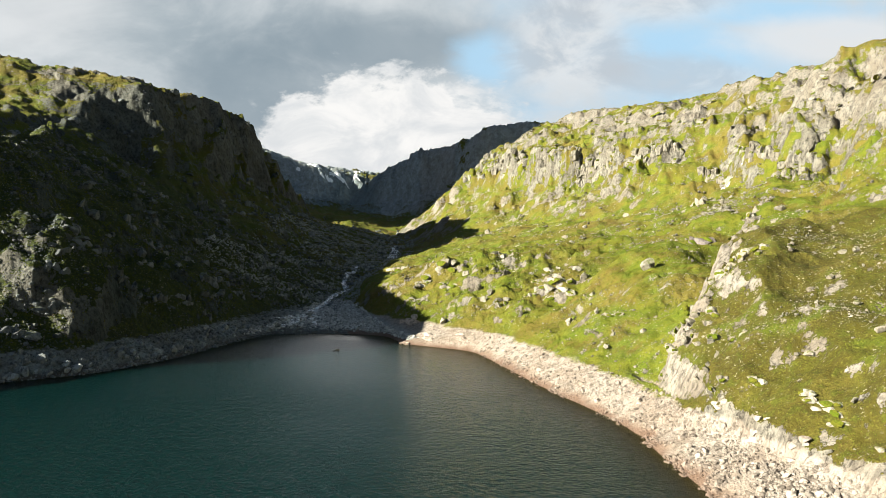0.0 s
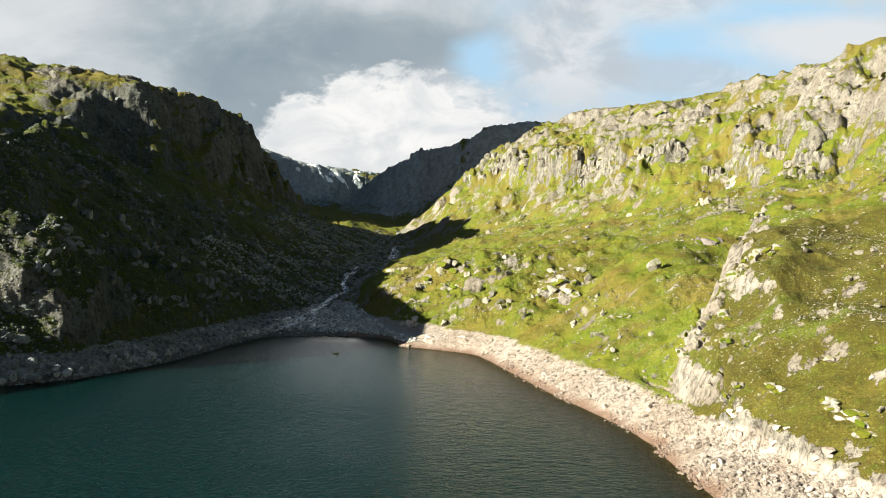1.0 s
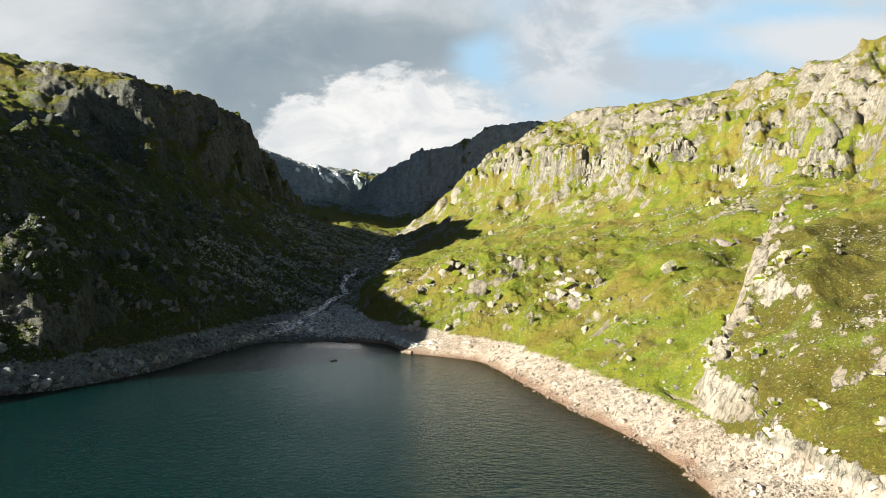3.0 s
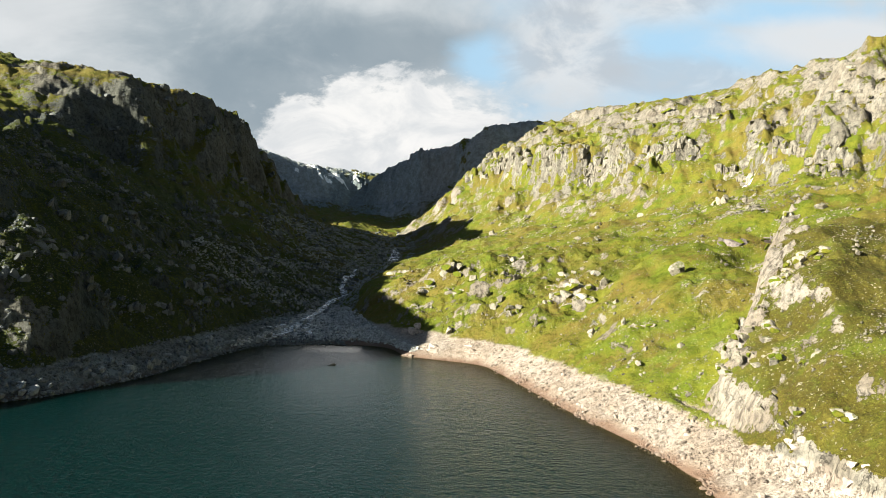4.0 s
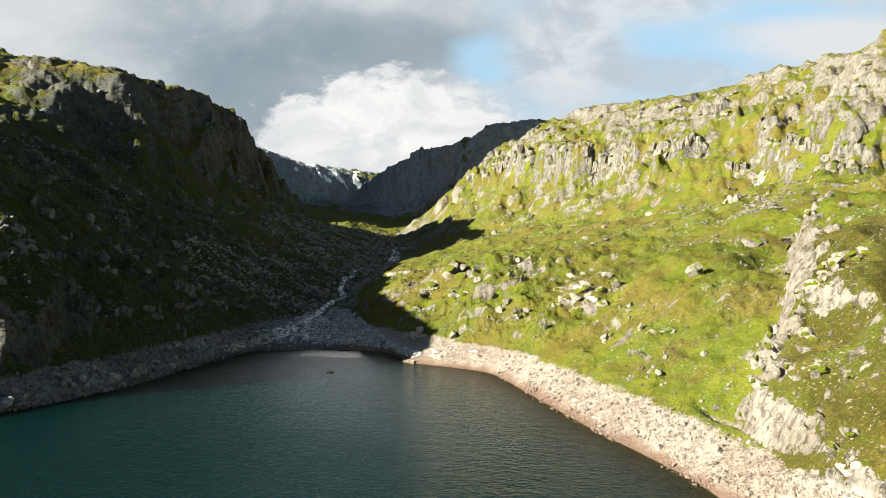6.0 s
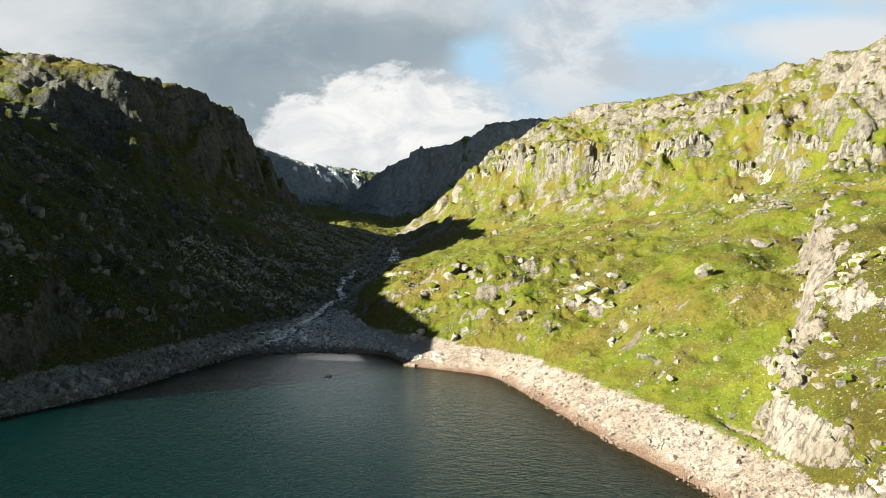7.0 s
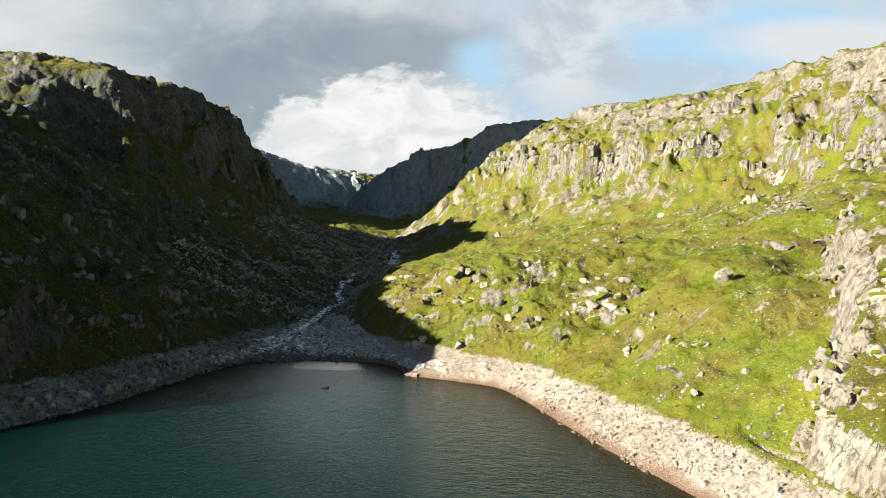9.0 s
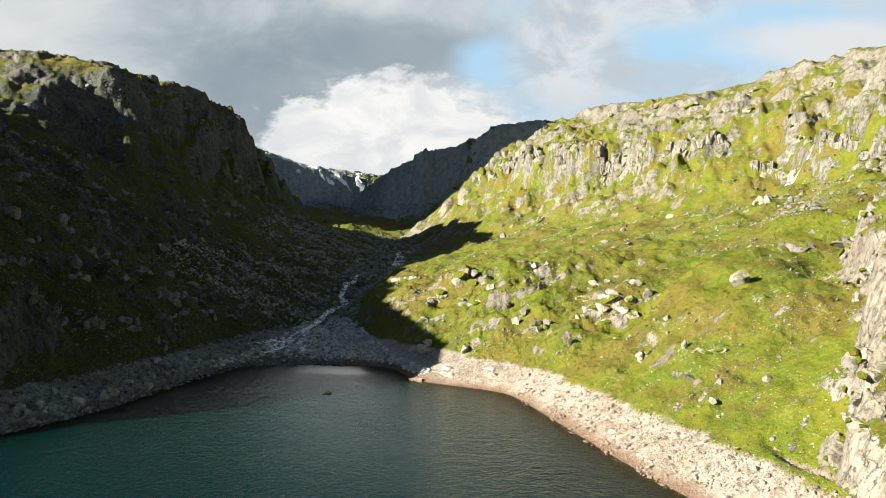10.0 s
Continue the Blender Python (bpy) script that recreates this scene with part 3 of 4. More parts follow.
        z = z + ledge * np.clip(np.maximum(rocky * 0.9, 0.8 * smooth(11.5, 11.9, u)) + bare * 0.4, 0, 0.95) * (1 - 0.65 * smooth(13.45, 13.85, u) * smooth(15.0, 14.4, u)) * here * part * dry
    z = z + (0.55 * fbm(x / 4.5, y / 4.5, 3, 95) + 0.35 * ridged(x / 2.1, y / 2.1, 2, 99)) * smooth(0.3, 3, z)
    ledgy = fbm(x / 34, y / 22, 3, 33)
    floor = smooth(620, 760, y) * smooth(1350, 1150, y) * smooth(4.5, 5.6, u) * smooth(9.4, 8.6, u)
    scree = smooth(800, 900, y) * smooth(1280, 1150, y) * smooth(7.5, 8.0, u) * smooth(10.7, 9.6, u + 1.5 * ledgy)
    slope_e = smooth(8.9, 9.2, u) * smooth(11.9, 11.4, u)
    speck = smooth(0.2, 0.42, fbm(x / 11, y / 9, 3, 106)) * slope_e
    slabby = mound * (2.6 * fbm(x / 9, y / 7, 3, 104) + 0.05) + 0.9 * speck + 1.3 * rib + 0.85 * knob + crest_e * (0.42 + 1.8 * ledgy + 0.5 * crag) + cliff_e * (-0.75 + 2.8 * ledgy)
    # Past y 1300 the floor is bared so paler rock brightens it.
    slabby = np.clip(slabby + west * smooth(2.7, 2.0, u) * smooth(0.2, 0.9, u) * 0.75 + floor * (1.0 + 1.6 * block) + 0.8 * smooth(1300, 1450, y) * smooth(2500, 2200, y) * smooth(3.5, 4.5, u) * smooth(11.5, 10.5, u) + scree * (1.3 + 2.2 * ledgy), -1.2, 1.25)
    return z, bare, slabby


# ---- the ground, one sheet ----
CENTRE = (-4.0, 20.0)


def ground_sheet(columns, rows):
    front = np.radians(np.linspace(-38, 38, columns))
    rest = np.radians(np.linspace(38, 322, 92)[1:-1])
    ang = np.concatenate([front, rest])
    rad = np.concatenate([np.linspace(4, 88, 10), np.geomspace(92, 4700, rows)])
    A, R = np.meshgrid(ang, rad)
    x, y = CENTRE[0] + R * np.sin(A), CENTRE[1] + R * np.cos(A)
    z, bare, slabby = land(x.ravel(), y.ravel())
    n_r, n_a = A.shape
    co = np.stack([x.ravel(), y.ravel(), z], 1).astype(np.float32)
    i, j = np.meshgrid(np.arange(n_r - 1), np.arange(n_a), indexing="ij")
    k = (j + 1) % n_a
    quads = np.stack([i * n_a + j, i * n_a + k, (i + 1) * n_a + k, (i + 1) * n_a + j], -1)[..., ::-1].reshape(-1, 4)
    me = bpy.data.meshes.new("ground")
    me.vertices.add(len(co))
    me.vertices.foreach_set("co", co.ravel())
    me.loops.add(quads.size)
    me.loops.foreach_set("vertex_index", quads.astype(np.int32).ravel())
    me.polygons.add(len(quads))
    me.polygons.foreach_set("loop_start", np.arange(0, quads.size, 4, dtype=np.int32))
    me.polygons.foreach_set("use_smooth", np.ones(len(quads), bool))
    at = me.attributes.new("bare", "FLOAT", "POINT")
    at.data.foreach_set("value", bare.astype(np.float32))
    _, across = valley(co[:, 0].astype(float), co[:, 1].astype(float))
    # The 0.3 term lays painted shade on the west; the rest is heather.
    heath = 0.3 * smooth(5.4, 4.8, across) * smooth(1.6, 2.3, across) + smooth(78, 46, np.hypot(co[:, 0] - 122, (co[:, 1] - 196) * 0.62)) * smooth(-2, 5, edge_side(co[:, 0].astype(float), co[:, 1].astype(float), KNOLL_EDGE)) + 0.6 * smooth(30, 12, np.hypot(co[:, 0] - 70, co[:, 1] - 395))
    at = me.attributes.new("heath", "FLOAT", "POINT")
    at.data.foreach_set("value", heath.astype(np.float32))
    # Where grass takes the painted shade: the west side below its rim.
    shade_green = smooth(7.4, 6.2, across) * smooth(1.9, 2.6, across) * (0.45 * smooth(1150, 900, co[:, 1]) + 0.55 * smooth(720, 470, co[:, 1]))
    gravel = smooth(5.0, 5.8, across) * smooth(8.7, 8.2, across) * smooth(366, 378, co[:, 1]) * smooth(560, 470, co[:, 1])
    cream = smooth(24, 10, np.abs(edge_side(co[:, 0].astype(float), co[:, 1].astype(float), KNOLL_EDGE)))
    cream = np.maximum(cream, 0.8 * smooth(8.9, 9.2, across) * smooth(11.9, 11.4, across))
    cream = np.maximum(cream, 0.5 * smooth(12.9, 13.4, across) * smooth(1400, 1250, co[:, 1]))
    # How far rock colour takes the west side's painted shade.
    rock_shade = smooth(7.4, 6.2, across) * smooth(1.2, 2.4, across) * (1 - 0.6 * smooth(30, 14, np.hypot(co[:, 0] + 158, co[:, 1] - 276))) * (1 - 0.45 * smooth(520, 760, co[:, 1]))
    for name, value in (("shade_green", shade_green), ("gravel", gravel), ("cream", cream), ("slabby", slabby), ("rock_shade", rock_shade)):
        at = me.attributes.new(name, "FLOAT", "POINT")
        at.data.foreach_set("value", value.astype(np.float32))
    me.update(calc_edges=True)
    me.materials.append(HILLSIDE)
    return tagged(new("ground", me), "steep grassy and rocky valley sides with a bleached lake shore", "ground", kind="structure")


ground_sheet(1000, 760)


def height(x, y):
    z = land(np.array([float(x)]), np.array([float(y)]))[0]
    return float(z[0])


# ---- the lake ----
def lake():
    xs = np.concatenate([[-1400, -900, -600], np.arange(-440, 200, 3.0), [400, 900]])
    ys = np.concatenate([[-900, -600, -300, -100, 0, 60], np.arange(100, 400, 2.0)])
    X, Y = np.meshgrid(xs, ys)
    z = land(X.ravel(), Y.ravel())[0]
    n_y, n_x = X.shape
    me = bpy.data.meshes.new("lake")
    faces = [(a * n_x + b, a * n_x + b + 1, (a + 1) * n_x + b + 1, (a + 1) * n_x + b) for a in range(n_y - 1) for b in range(n_x - 1)]
    me.from_pydata([(x, y, 0.0) for x, y in zip(X.ravel(), Y.ravel())], [], faces)
    at = me.attributes.new("depth", "FLOAT", "POINT")
    at.data.foreach_set("value", np.clip(1 - np.exp(np.minimum(z, 0) / 1.7), 0.0, 1).astype(np.float32))
    fx, fy = X.ravel(), Y.ravel()
    ragged = 6 * fbm(fx / 9, fy / 4, 3, 51)
    calm = 0.72 * smooth(140, 335, fy + ragged) + 0.26 * smooth(21, 14, np.abs(fx + 54) + ragged * 0.5) * smooth(358, 366, fy + ragged * 0.4)
    at = me.attributes.new("calm", "FLOAT", "POINT")
    at.data.foreach_set("value", calm.astype(np.float32))
    me.materials.append(WATER)
    return tagged(new("water", me), "dark teal mountain lake with small ripples", "water", kind="structure")


lake()


# ---- stones ----
def cut_stone(rng, level, cuts, squash):
    """Points and faces of an angular stone about 1 across: a ball cut by flat planes."""
    bm = bmesh.new()
    bmesh.ops.create_icosphere(bm, subdivisions=level, radius=0.62)
    co = np.array([v.co[:] for v in bm.verts])
    faces = np.array([[v.index for v in f.verts] for f in bm.faces])
    bm.free()
    co += 0.05 * rng.normal(size=co.shape)
    for _ in range(cuts):
        n = rng.normal(size=3)
        n /= np.linalg.norm(n)
        over = np.maximum(co @ n - rng.uniform(0.28, 0.46), 0)
        co -= over[:, None] * n
    if level > 2:
        k = rng.uniform(0, 90)
        rough = grain(co[:, 0] * 4.1 + co[:, 2] * 2.9 + k, co[:, 1] * 4.1 - co[:, 2] * 3.3) + 0.8 * grain(co[:, 1] * 9.1 + co[:, 2] * 6.7 + k, co[:, 0] * 9.1 - co[:, 2] * 7.9)
        co *= 1 + 0.085 * rough[:, None]
    co *= np.array([1.0, rng.uniform(0.6, 0.95), squash])
    return co, faces


def stone_mesh(name, seed, level, cuts, squash, mat):
    rng = np.random.RandomState(seed)
    co, faces = cut_stone(rng, level, cuts, squash)
    me = bpy.data.meshes.new(name)
    me.from_pydata(co.tolist(), [], faces.tolist())
    me.materials.append(mat)
    return me


def mesh_from(name, co, tris, mat, smooth_faces=False):
    me = bpy.data.meshes.new(name)
    me.vertices.add(len(co))
    me.vertices.foreach_set("co", co.astype(np.float32).ravel())
    me.loops.add(tris.size)
    me.loops.foreach_set("vertex_index", tris.astype(np.int32).ravel())
    me.polygons.add(len(tris))
    me.polygons.foreach_set("loop_start", np.arange(0, tris.size, 3, dtype=np.int32))
    me.polygons.foreach_set("use_smooth", np.full(len(tris), smooth_faces, bool))
    me.update(calc_edges=True)
    me.materials.append(mat)
    return me


def turned(rng, n, tilt):
    """n random turns: any bearing, and a lean of about tilt."""
    a, b, c = rng.uniform(0, 2 * np.pi, n), rng.normal(0, tilt, n), rng.normal(0, tilt, n)
    ca, sa, cb, sb, cc, sc = np.cos(a), np.sin(a), np.cos(b), np.sin(b), np.cos(c), np.sin(c)
    zero, one = np.zeros(n), np.ones(n)
    rz = np.stack([ca, -sa, zero, sa, ca, zero, zero, zero, one], 1).reshape(-1, 3, 3)
    rx = np.stack([one, zero, zero, zero, cb, -sb, zero, sb, cb], 1).reshape(-1, 3, 3)
    ry = np.stack([cc, zero, sc, zero, one, zero, -sc, zero, cc], 1).reshape(-1, 3, 3)
    return rz @ rx @ ry


def strewn(name, seed, place, size, mat, level, label, category, squash=0.6, sink=0.12, tilt=0.25):
    """Many stones as one piece of stuff."""
    rng = np.random.RandomState(seed)
    kinds = [cut_stone(rng, level, 7, squash * rng.uniform(0.8, 1.3)) for _ in range(9)]
    pick = rng.randint(0, len(kinds), len(place))
    turn = turned(rng, len(place), tilt)
    cos, tris, base = [], [], 0
    for k, (co, faces) in enumerate(kinds):
        here = np.nonzero(pick == k)[0]
        pts = np.einsum("nij,vj->nvi", turn[here], co) * size[here, None, None] + place[here, None, :]
        pts[:, :, 2] += (0.25 - sink) * size[here, None]
        n, v = len(here), len(co)
        cos.append(pts.reshape(-1, 3))
        tris.append((faces[None] + (np.arange(n) * v)[:, None, None]).reshape(-1, 3) + base)
        base += n * v
    return tagged(new(name, mesh_from(name, np.concatenate(cos), np.concatenate(tris), mat)), label, category, kind="stuff")


def sown(seed, n, angles, radii):
    """n places on the ground within bearings and distances, thinning out with distance: x, y, z, bareness, place across the valley."""
    rng = np.random.RandomState(seed)
    a = np.radians(rng.uniform(angles[0], angles[1], n))
    r = np.exp(rng.uniform(np.log(radii[0]), np.log(radii[1]), n))
    x, y = CENTRE[0] + r * np.sin(a), CENTRE[1] + r * np.cos(a)
    z, bare, _ = land(x, y)
    return rng, x, y, z, bare, valley(x, y)[1], r


def heap(keep, *arrays):
    return [v[keep] for v in arrays]


def boulder_size(rng, n, least, most, power=2.2):
    u = rng.uniform(0, 1, n)
    return (least ** -power + u * (most ** -power - least ** -power)) ** (-1 / power)


# rubble of the drawn-down shores
rng, x, y, z, bare, u, r = sown(11, 120000, (4, 40), (105, 420))
keep = (z > -0.3) & (z < 8.2) & (u > 7.6) & (u < 9.4) & (fbm(x / 12, y / 12, 3, 5) + 0.05 * z > -0.08)
x, y, z = heap(keep, x, y, z)
x, y, z = x[:12000], y[:12000], z[:12000]
strewn("shore_rubble", 12, np.stack([x, y, z], 1), boulder_size(rng, len(x), 0.28, 1.9, 1.9), SHORE_STONE, 1, "pale pinkish angular rubble strewn along the bared lake shore", "rubble")
rng, x, y, z, bare, u, r = sown(13, 90000, (-40, -6), (150, 480))
keep = (z > -0.3) & (z < 8.5) & (u > 4.8) & (u < 7.0)
x, y, z = heap(keep, x, y, z)
x, y, z = x[:9500], y[:9500], z[:9500]
strewn("shore_rubble", 14, np.stack([x, y, z], 1), boulder_size(rng, len(x), 0.5, 3.0, 1.9), SHADED_SHORE_STONE, 1, "broken rubble along the steep lake shore, coloured blue-grey as in shade", "rubble")
rng, x, y, z, bare, u, r = sown(15, 60000, (-16, 0), (340, 520))
keep = (z > 1.1 + rng.uniform(-0.6, 0.6, len(z))) & (z < 9) & (u > 5.6) & (u < 8.3)
x, y, z = heap(keep, x, y, z)
x, y, z = x[:5000], y[:5000], z[:5000]
strewn("river_gravel", 16, np.stack([x, y, z], 1), boulder_size(rng, len(x), 0.6, 3.4, 1.6), RIVER_STONE, 1, "grey river stones and gravel of the stream's delta", "gravel")

# stones in the grass, in drifts
rng, x, y, z, bare, u, r = sown(17, 110000, (-6, 40), (130, 900))
drift = fbm(x / 45, y / 45, 3, 41) + 0.5 * fbm(x / 14, y / 14, 2, 43) + 0.35 * bare
keep = (z > 8.5) & (u > 8.6) & (u < 12.4) & (drift > rng.uniform(0.0, 0.42, len(x)))
x, y, z, r = heap(keep, x, y, z, r)
x, y, z, r = x[:15000], y[:15000], z[:15000], r[:15000]
size = boulder_size(rng, len(x), 0.26, 2.2, 1.9) * np.clip(r / 330, 0.75, 1.5)
strewn("scattered_stones", 18, np.stack([x, y, z], 1), size, PALE_STONE, 1, "pale lichened stones lying in drifts in the grass", "stones")
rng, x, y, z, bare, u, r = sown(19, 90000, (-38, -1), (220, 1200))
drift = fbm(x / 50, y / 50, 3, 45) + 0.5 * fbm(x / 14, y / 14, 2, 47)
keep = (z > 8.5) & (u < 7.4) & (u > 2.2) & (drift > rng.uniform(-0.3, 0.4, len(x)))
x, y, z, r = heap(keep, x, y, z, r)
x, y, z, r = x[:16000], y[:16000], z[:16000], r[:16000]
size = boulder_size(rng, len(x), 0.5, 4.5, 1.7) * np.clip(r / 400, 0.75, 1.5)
strewn("scree_stones", 20, np.stack([x, y, z], 1), size, SHADE_GREY_STONE, 1, "grey fallen blocks strewn over the mountainside, colour darkened as in shade", "scree")
# blocks on the floor and foot of the inner valley
rng, x, y, z, bare, u, r = sown(23, 120000, (-20, 0), (440, 1150))
drift = fbm(x / 40, y / 40, 3, 46)
keep = (z > 9) & (u > 3.6) & (u < 8.2) & (drift > rng.uniform(-0.45, 0.3, len(x)))
x, y, z, r = heap(keep, x, y, z, r)
x, y, z, r = x[:14000], y[:14000], z[:14000], r[:14000]
strewn("scree_stones", 24, np.stack([x, y, z], 1), boulder_size(rng, len(x), 0.7, 4.2, 1.8) * np.clip(r / 600, 0.9, 1.5), VALLEY_STONE, 0, "grey weathered blocks lying thick on the inner valley's floor", "scree")
# scree below the eastern cliffs and in the inner valley
rng, x, y, z, bare, u, r = sown(21, 50000, (-8, 34), (420, 1500))
drift = fbm(x / 70, y / 40, 3, 49)
keep = (((u > 11.2) & (u < 12.15)) | ((y > 700) & (u > 7.5) & (u < 11))) & (drift > rng.uniform(-0.05, 0.35, len(x)))
x, y, z, r = heap(keep, x, y, z, r)
x, y, z, r = x[:7000], y[:7000], z[:7000], r[:7000]
strewn("scree_stones", 22, np.stack([x, y, z], 1), boulder_size(rng, len(x), 0.8, 5.0, 2.0), PALE_STONE, 0, "pale scree blocks below the cliffs of the valley", "scree")


# ---- tufts of grass, fern and heather ----
def tuft_material():
    m, N = material("heath_tufts")
    p = N.add("ShaderNodeNewGeometry", "Position")
    isle = N.add("ShaderNodeNewGeometry", "Random Per Island")
    c = N.mix(N.step(N.noise(p, 0.03, 3.0), 0.42, 0.6), (0.098, 0.126, 0.008), (0.112, 0.088, 0.016))
    c = N.mix(N.step(isle, 0.0, 1.0), c, (0.086, 0.104, 0.008))
    finish(N, c, 0.85, None, specular=0.1)
    return m


def tufts(name, seed, n, angles, radii, low, high, tall, label):
    rng, x, y, z, bare, u, r = sown(seed, n * 3, angles, radii)
    keep = (z > 8.3) & (u > low) & (u < high) & (bare < rng.uniform(0.15, 0.6, len(x))) & (rng.uniform(0, 1, len(x)) < smooth(radii[1], radii[1] * 0.4, r))
    keep &= np.hypot(x - 122, (y - 196) * 0.62) > rng.uniform(20, 90, len(x))
    x, y, z, r = heap(keep, x, y, z, r)
    x, y, z, r = x[:n], y[:n], z[:n], r[:n]
    n = len(x)
    size = rng.uniform(0.5, 1.0, n) * tall * np.clip(r / 300, 0.6, 1.6)
    cos, tris = [], []
    for k in range(6):
        a = rng.uniform(0, 2 * np.pi, n)
        out, up, wide = rng.uniform(0.35, 1.0, n) * size, rng.uniform(0.45, 0.9, n) * size, rng.uniform(0.2, 0.4, n) * size
        ca, sa = np.cos(a), np.sin(a)
        left = np.stack([x - sa * wide, y + ca * wide, z - 0.1], 1)
        right = np.stack([x + sa * wide, y - ca * wide, z - 0.1], 1)
        tip = np.stack([x + ca * out, y + sa * out, z + up], 1)
        cos.append(np.stack([left, right, tip], 1))
    co = np.stack(cos, 1).reshape(-1, 3)
    idx = np.arange(len(co)).reshape(-1, 3)
    return tagged(new(name, mesh_from(name, co, idx, TUFTS)), label, "grass", kind="stuff")


def turf_material():
    m, N = material("turf")
    p = N.add("ShaderNodeNewGeometry", "Position")
    c = N.mix(N.step(N.noise(p, 0.25, 5.0, 0.65), 0.4, 0.6), (0.074, 0.098, 0.0066), (0.108, 0.104, 0.0120))
    c = N.mix(N.math("MULTIPLY", N.step(N.noise(p, 1.4, 4.0, 0.65), 0.5, 0.66), 0.6), c, (0.040, 0.048, 0.0045))
    finish(N, c, 0.9, N.noise(p, 1.8, 5.0, 0.7), 0.6, 1.0, 0.1)
    return m


TUFTS, TURF = tuft_material(), turf_material()
tufts("grass_tufts", 31, 42000, (-3, 40), (125, 800), 8.9, 12.0, 0.5, "yellow-green tufts of grass and low heather on the slope")
tufts("grass_tufts", 33, 9000, (-40, -4), (220, 700), 1.5, 5.3, 0.7, "dark green tufts of grass and heath on the shaded side")

# ---- single boulders ----
BOULDER_SHAPES = [stone_mesh("boulder", 100 + k, 3, 9 + k % 4, 0.62 + 0.07 * (k % 4), PALE_STONE) for k in range(8)]
SHADED_SHAPES = [stone_mesh("boulder", 120 + k, 3, 10, 0.7, SHADE_GREY_STONE) for k in range(5)]
SHADED_SHORE_SHAPES = [stone_mesh("boulder", 160 + k, 2, 8, 0.6 + 0.06 * k, SHADED_SHORE_STONE) for k in range(5)]
SHORE_SHAPES = [stone_mesh("boulder", 140 + k, 2, 8, 0.55 + 0.06 * k, SHORE_STONE) for k in range(6)]
stone_rng = random.Random(5)


def boulder(x, y, wide, high, shapes, label, group):
    me = stone_rng.choice(shapes)
    z = max(height(x, y), -0.2)
    k = wide * 1.05
    up = max(high, wide * 0.35) * 1.5
    m = Matrix.LocRotScale((x, y, z + high * 0.22), Euler((stone_rng.uniform(-0.2, 0.2), stone_rng.uniform(-0.2, 0.2), stone_rng.uniform(0, 6.28))), (k, k, up))
    ob = new("boulder", me)
    ob.matrix_world = m
    return tagged(ob, label, "boulder", group)


# (x, y, width, height) in metres
SLOPE_BOULDERS = [(13, 419, 4.6, 4.4), (25, 386, 4.2, 4.2), (-55, 575, 4.0, 3.6), (0, 376, 5.6, 3.6), (21, 382, 3.7, 4.4), (20, 407, 4.2, 3.4), (70, 377, 5.4, 4.0), (72, 362, 6.0, 3.8),
    (69, 329, 2.7, 2.2), (38, 344, 2.8, 3.4), (64, 295, 2.2, 3.2), (96, 331, 6.8, 5.6), (125, 448, 4.4, 3.0), (86, 507, 6.8, 3.4), (147, 582, 8.0, 5.0), (164, 348, 4.2, 3.4), (112, 569, 4.2, 3.2),
    (75, 263, 2.5, 2.3), (61, 280, 4.4, 1.5), (65, 269, 2.2, 2.0), (61, 263, 2.1, 1.8)]
KNOLL_BOULDERS = [(68, 235, 2.5, 2.2), (73, 239, 2.9, 1.2), (90, 173, 3.8, 2.4), (88, 175, 2.2, 1.6), (102, 163, 4.4, 3.2), (79, 173, 2.6, 2.0), (78, 141, 2.1, 1.8), (84, 134, 2.6, 1.8),
    (113, 231, 2.8, 2.4), (91, 158, 1.6, 1.4), (126, 216, 2.7, 2.5), (127, 226, 3.0, 2.6), (87, 148, 2.4, 1.6), (112, 205, 3.2, 2.4), (106, 196, 2.2, 1.6), (99, 187, 2.0, 1.5), (109, 186, 2.4, 1.7)]
SHADED_BOULDERS = [(-143, 423, 6.0, 4.6), (-105, 531, 5.6, 4.6), (-200, 390, 6.6, 5.0), (-187, 600, 6.6, 5.2), (-128, 392, 4.2, 3.2), (-150, 349, 4.6, 6.0), (-136, 360, 4.0, 3.0), (-122, 440, 4.4, 3.4), (-160, 470, 5.0, 4.0), (-118, 480, 4.0, 3.2)]
for row in SLOPE_BOULDERS:
    boulder(*row, BOULDER_SHAPES, "pale grey lichened boulder lying in the yellow-green grass", "boulders on the grassy slope")
for x, y, wide, high in KNOLL_BOULDERS:
    boulder(x, y, wide * 0.75, high * 0.7, BOULDER_SHAPES, "small cream-white boulder on the olive knoll", "boulders on the knoll")
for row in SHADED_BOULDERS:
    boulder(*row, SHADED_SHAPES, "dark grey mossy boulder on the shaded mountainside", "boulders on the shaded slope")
boulder(48, 796, 8.4, 7.0, BOULDER_SHAPES, "large pale boulder on the brow above the inner valley", "boulders on the grassy slope")
boulder(-49, 325, 3.4, 1.1, BOULDER_SHAPES, "flat pale rock just above the lake's surface", "rocks in the lake")
rng, x, y, z, bare, u, r = sown(51, 9000, (4, 38), (120, 400))
keep = (z > 0.3) & (z < 6.5) & (u > 7.9) & (u < 9.05)
for a, b in list(zip(x[keep], y[keep]))[:70]:
    w = stone_rng.uniform(0.9, 1.9)
    boulder(a, b, w, w * stone_rng.uniform(0.45, 0.8), SHORE_SHAPES, "cream-pink angular boulder on the bared stony shore", "boulders on the sunny shore")
rng, x, y, z, bare, u, r = sown(53, 9000, (-38, -8), (200, 440))
keep = (z > 0.2) & (z < 6.5) & (u > 4.9) & (u < 6.2)
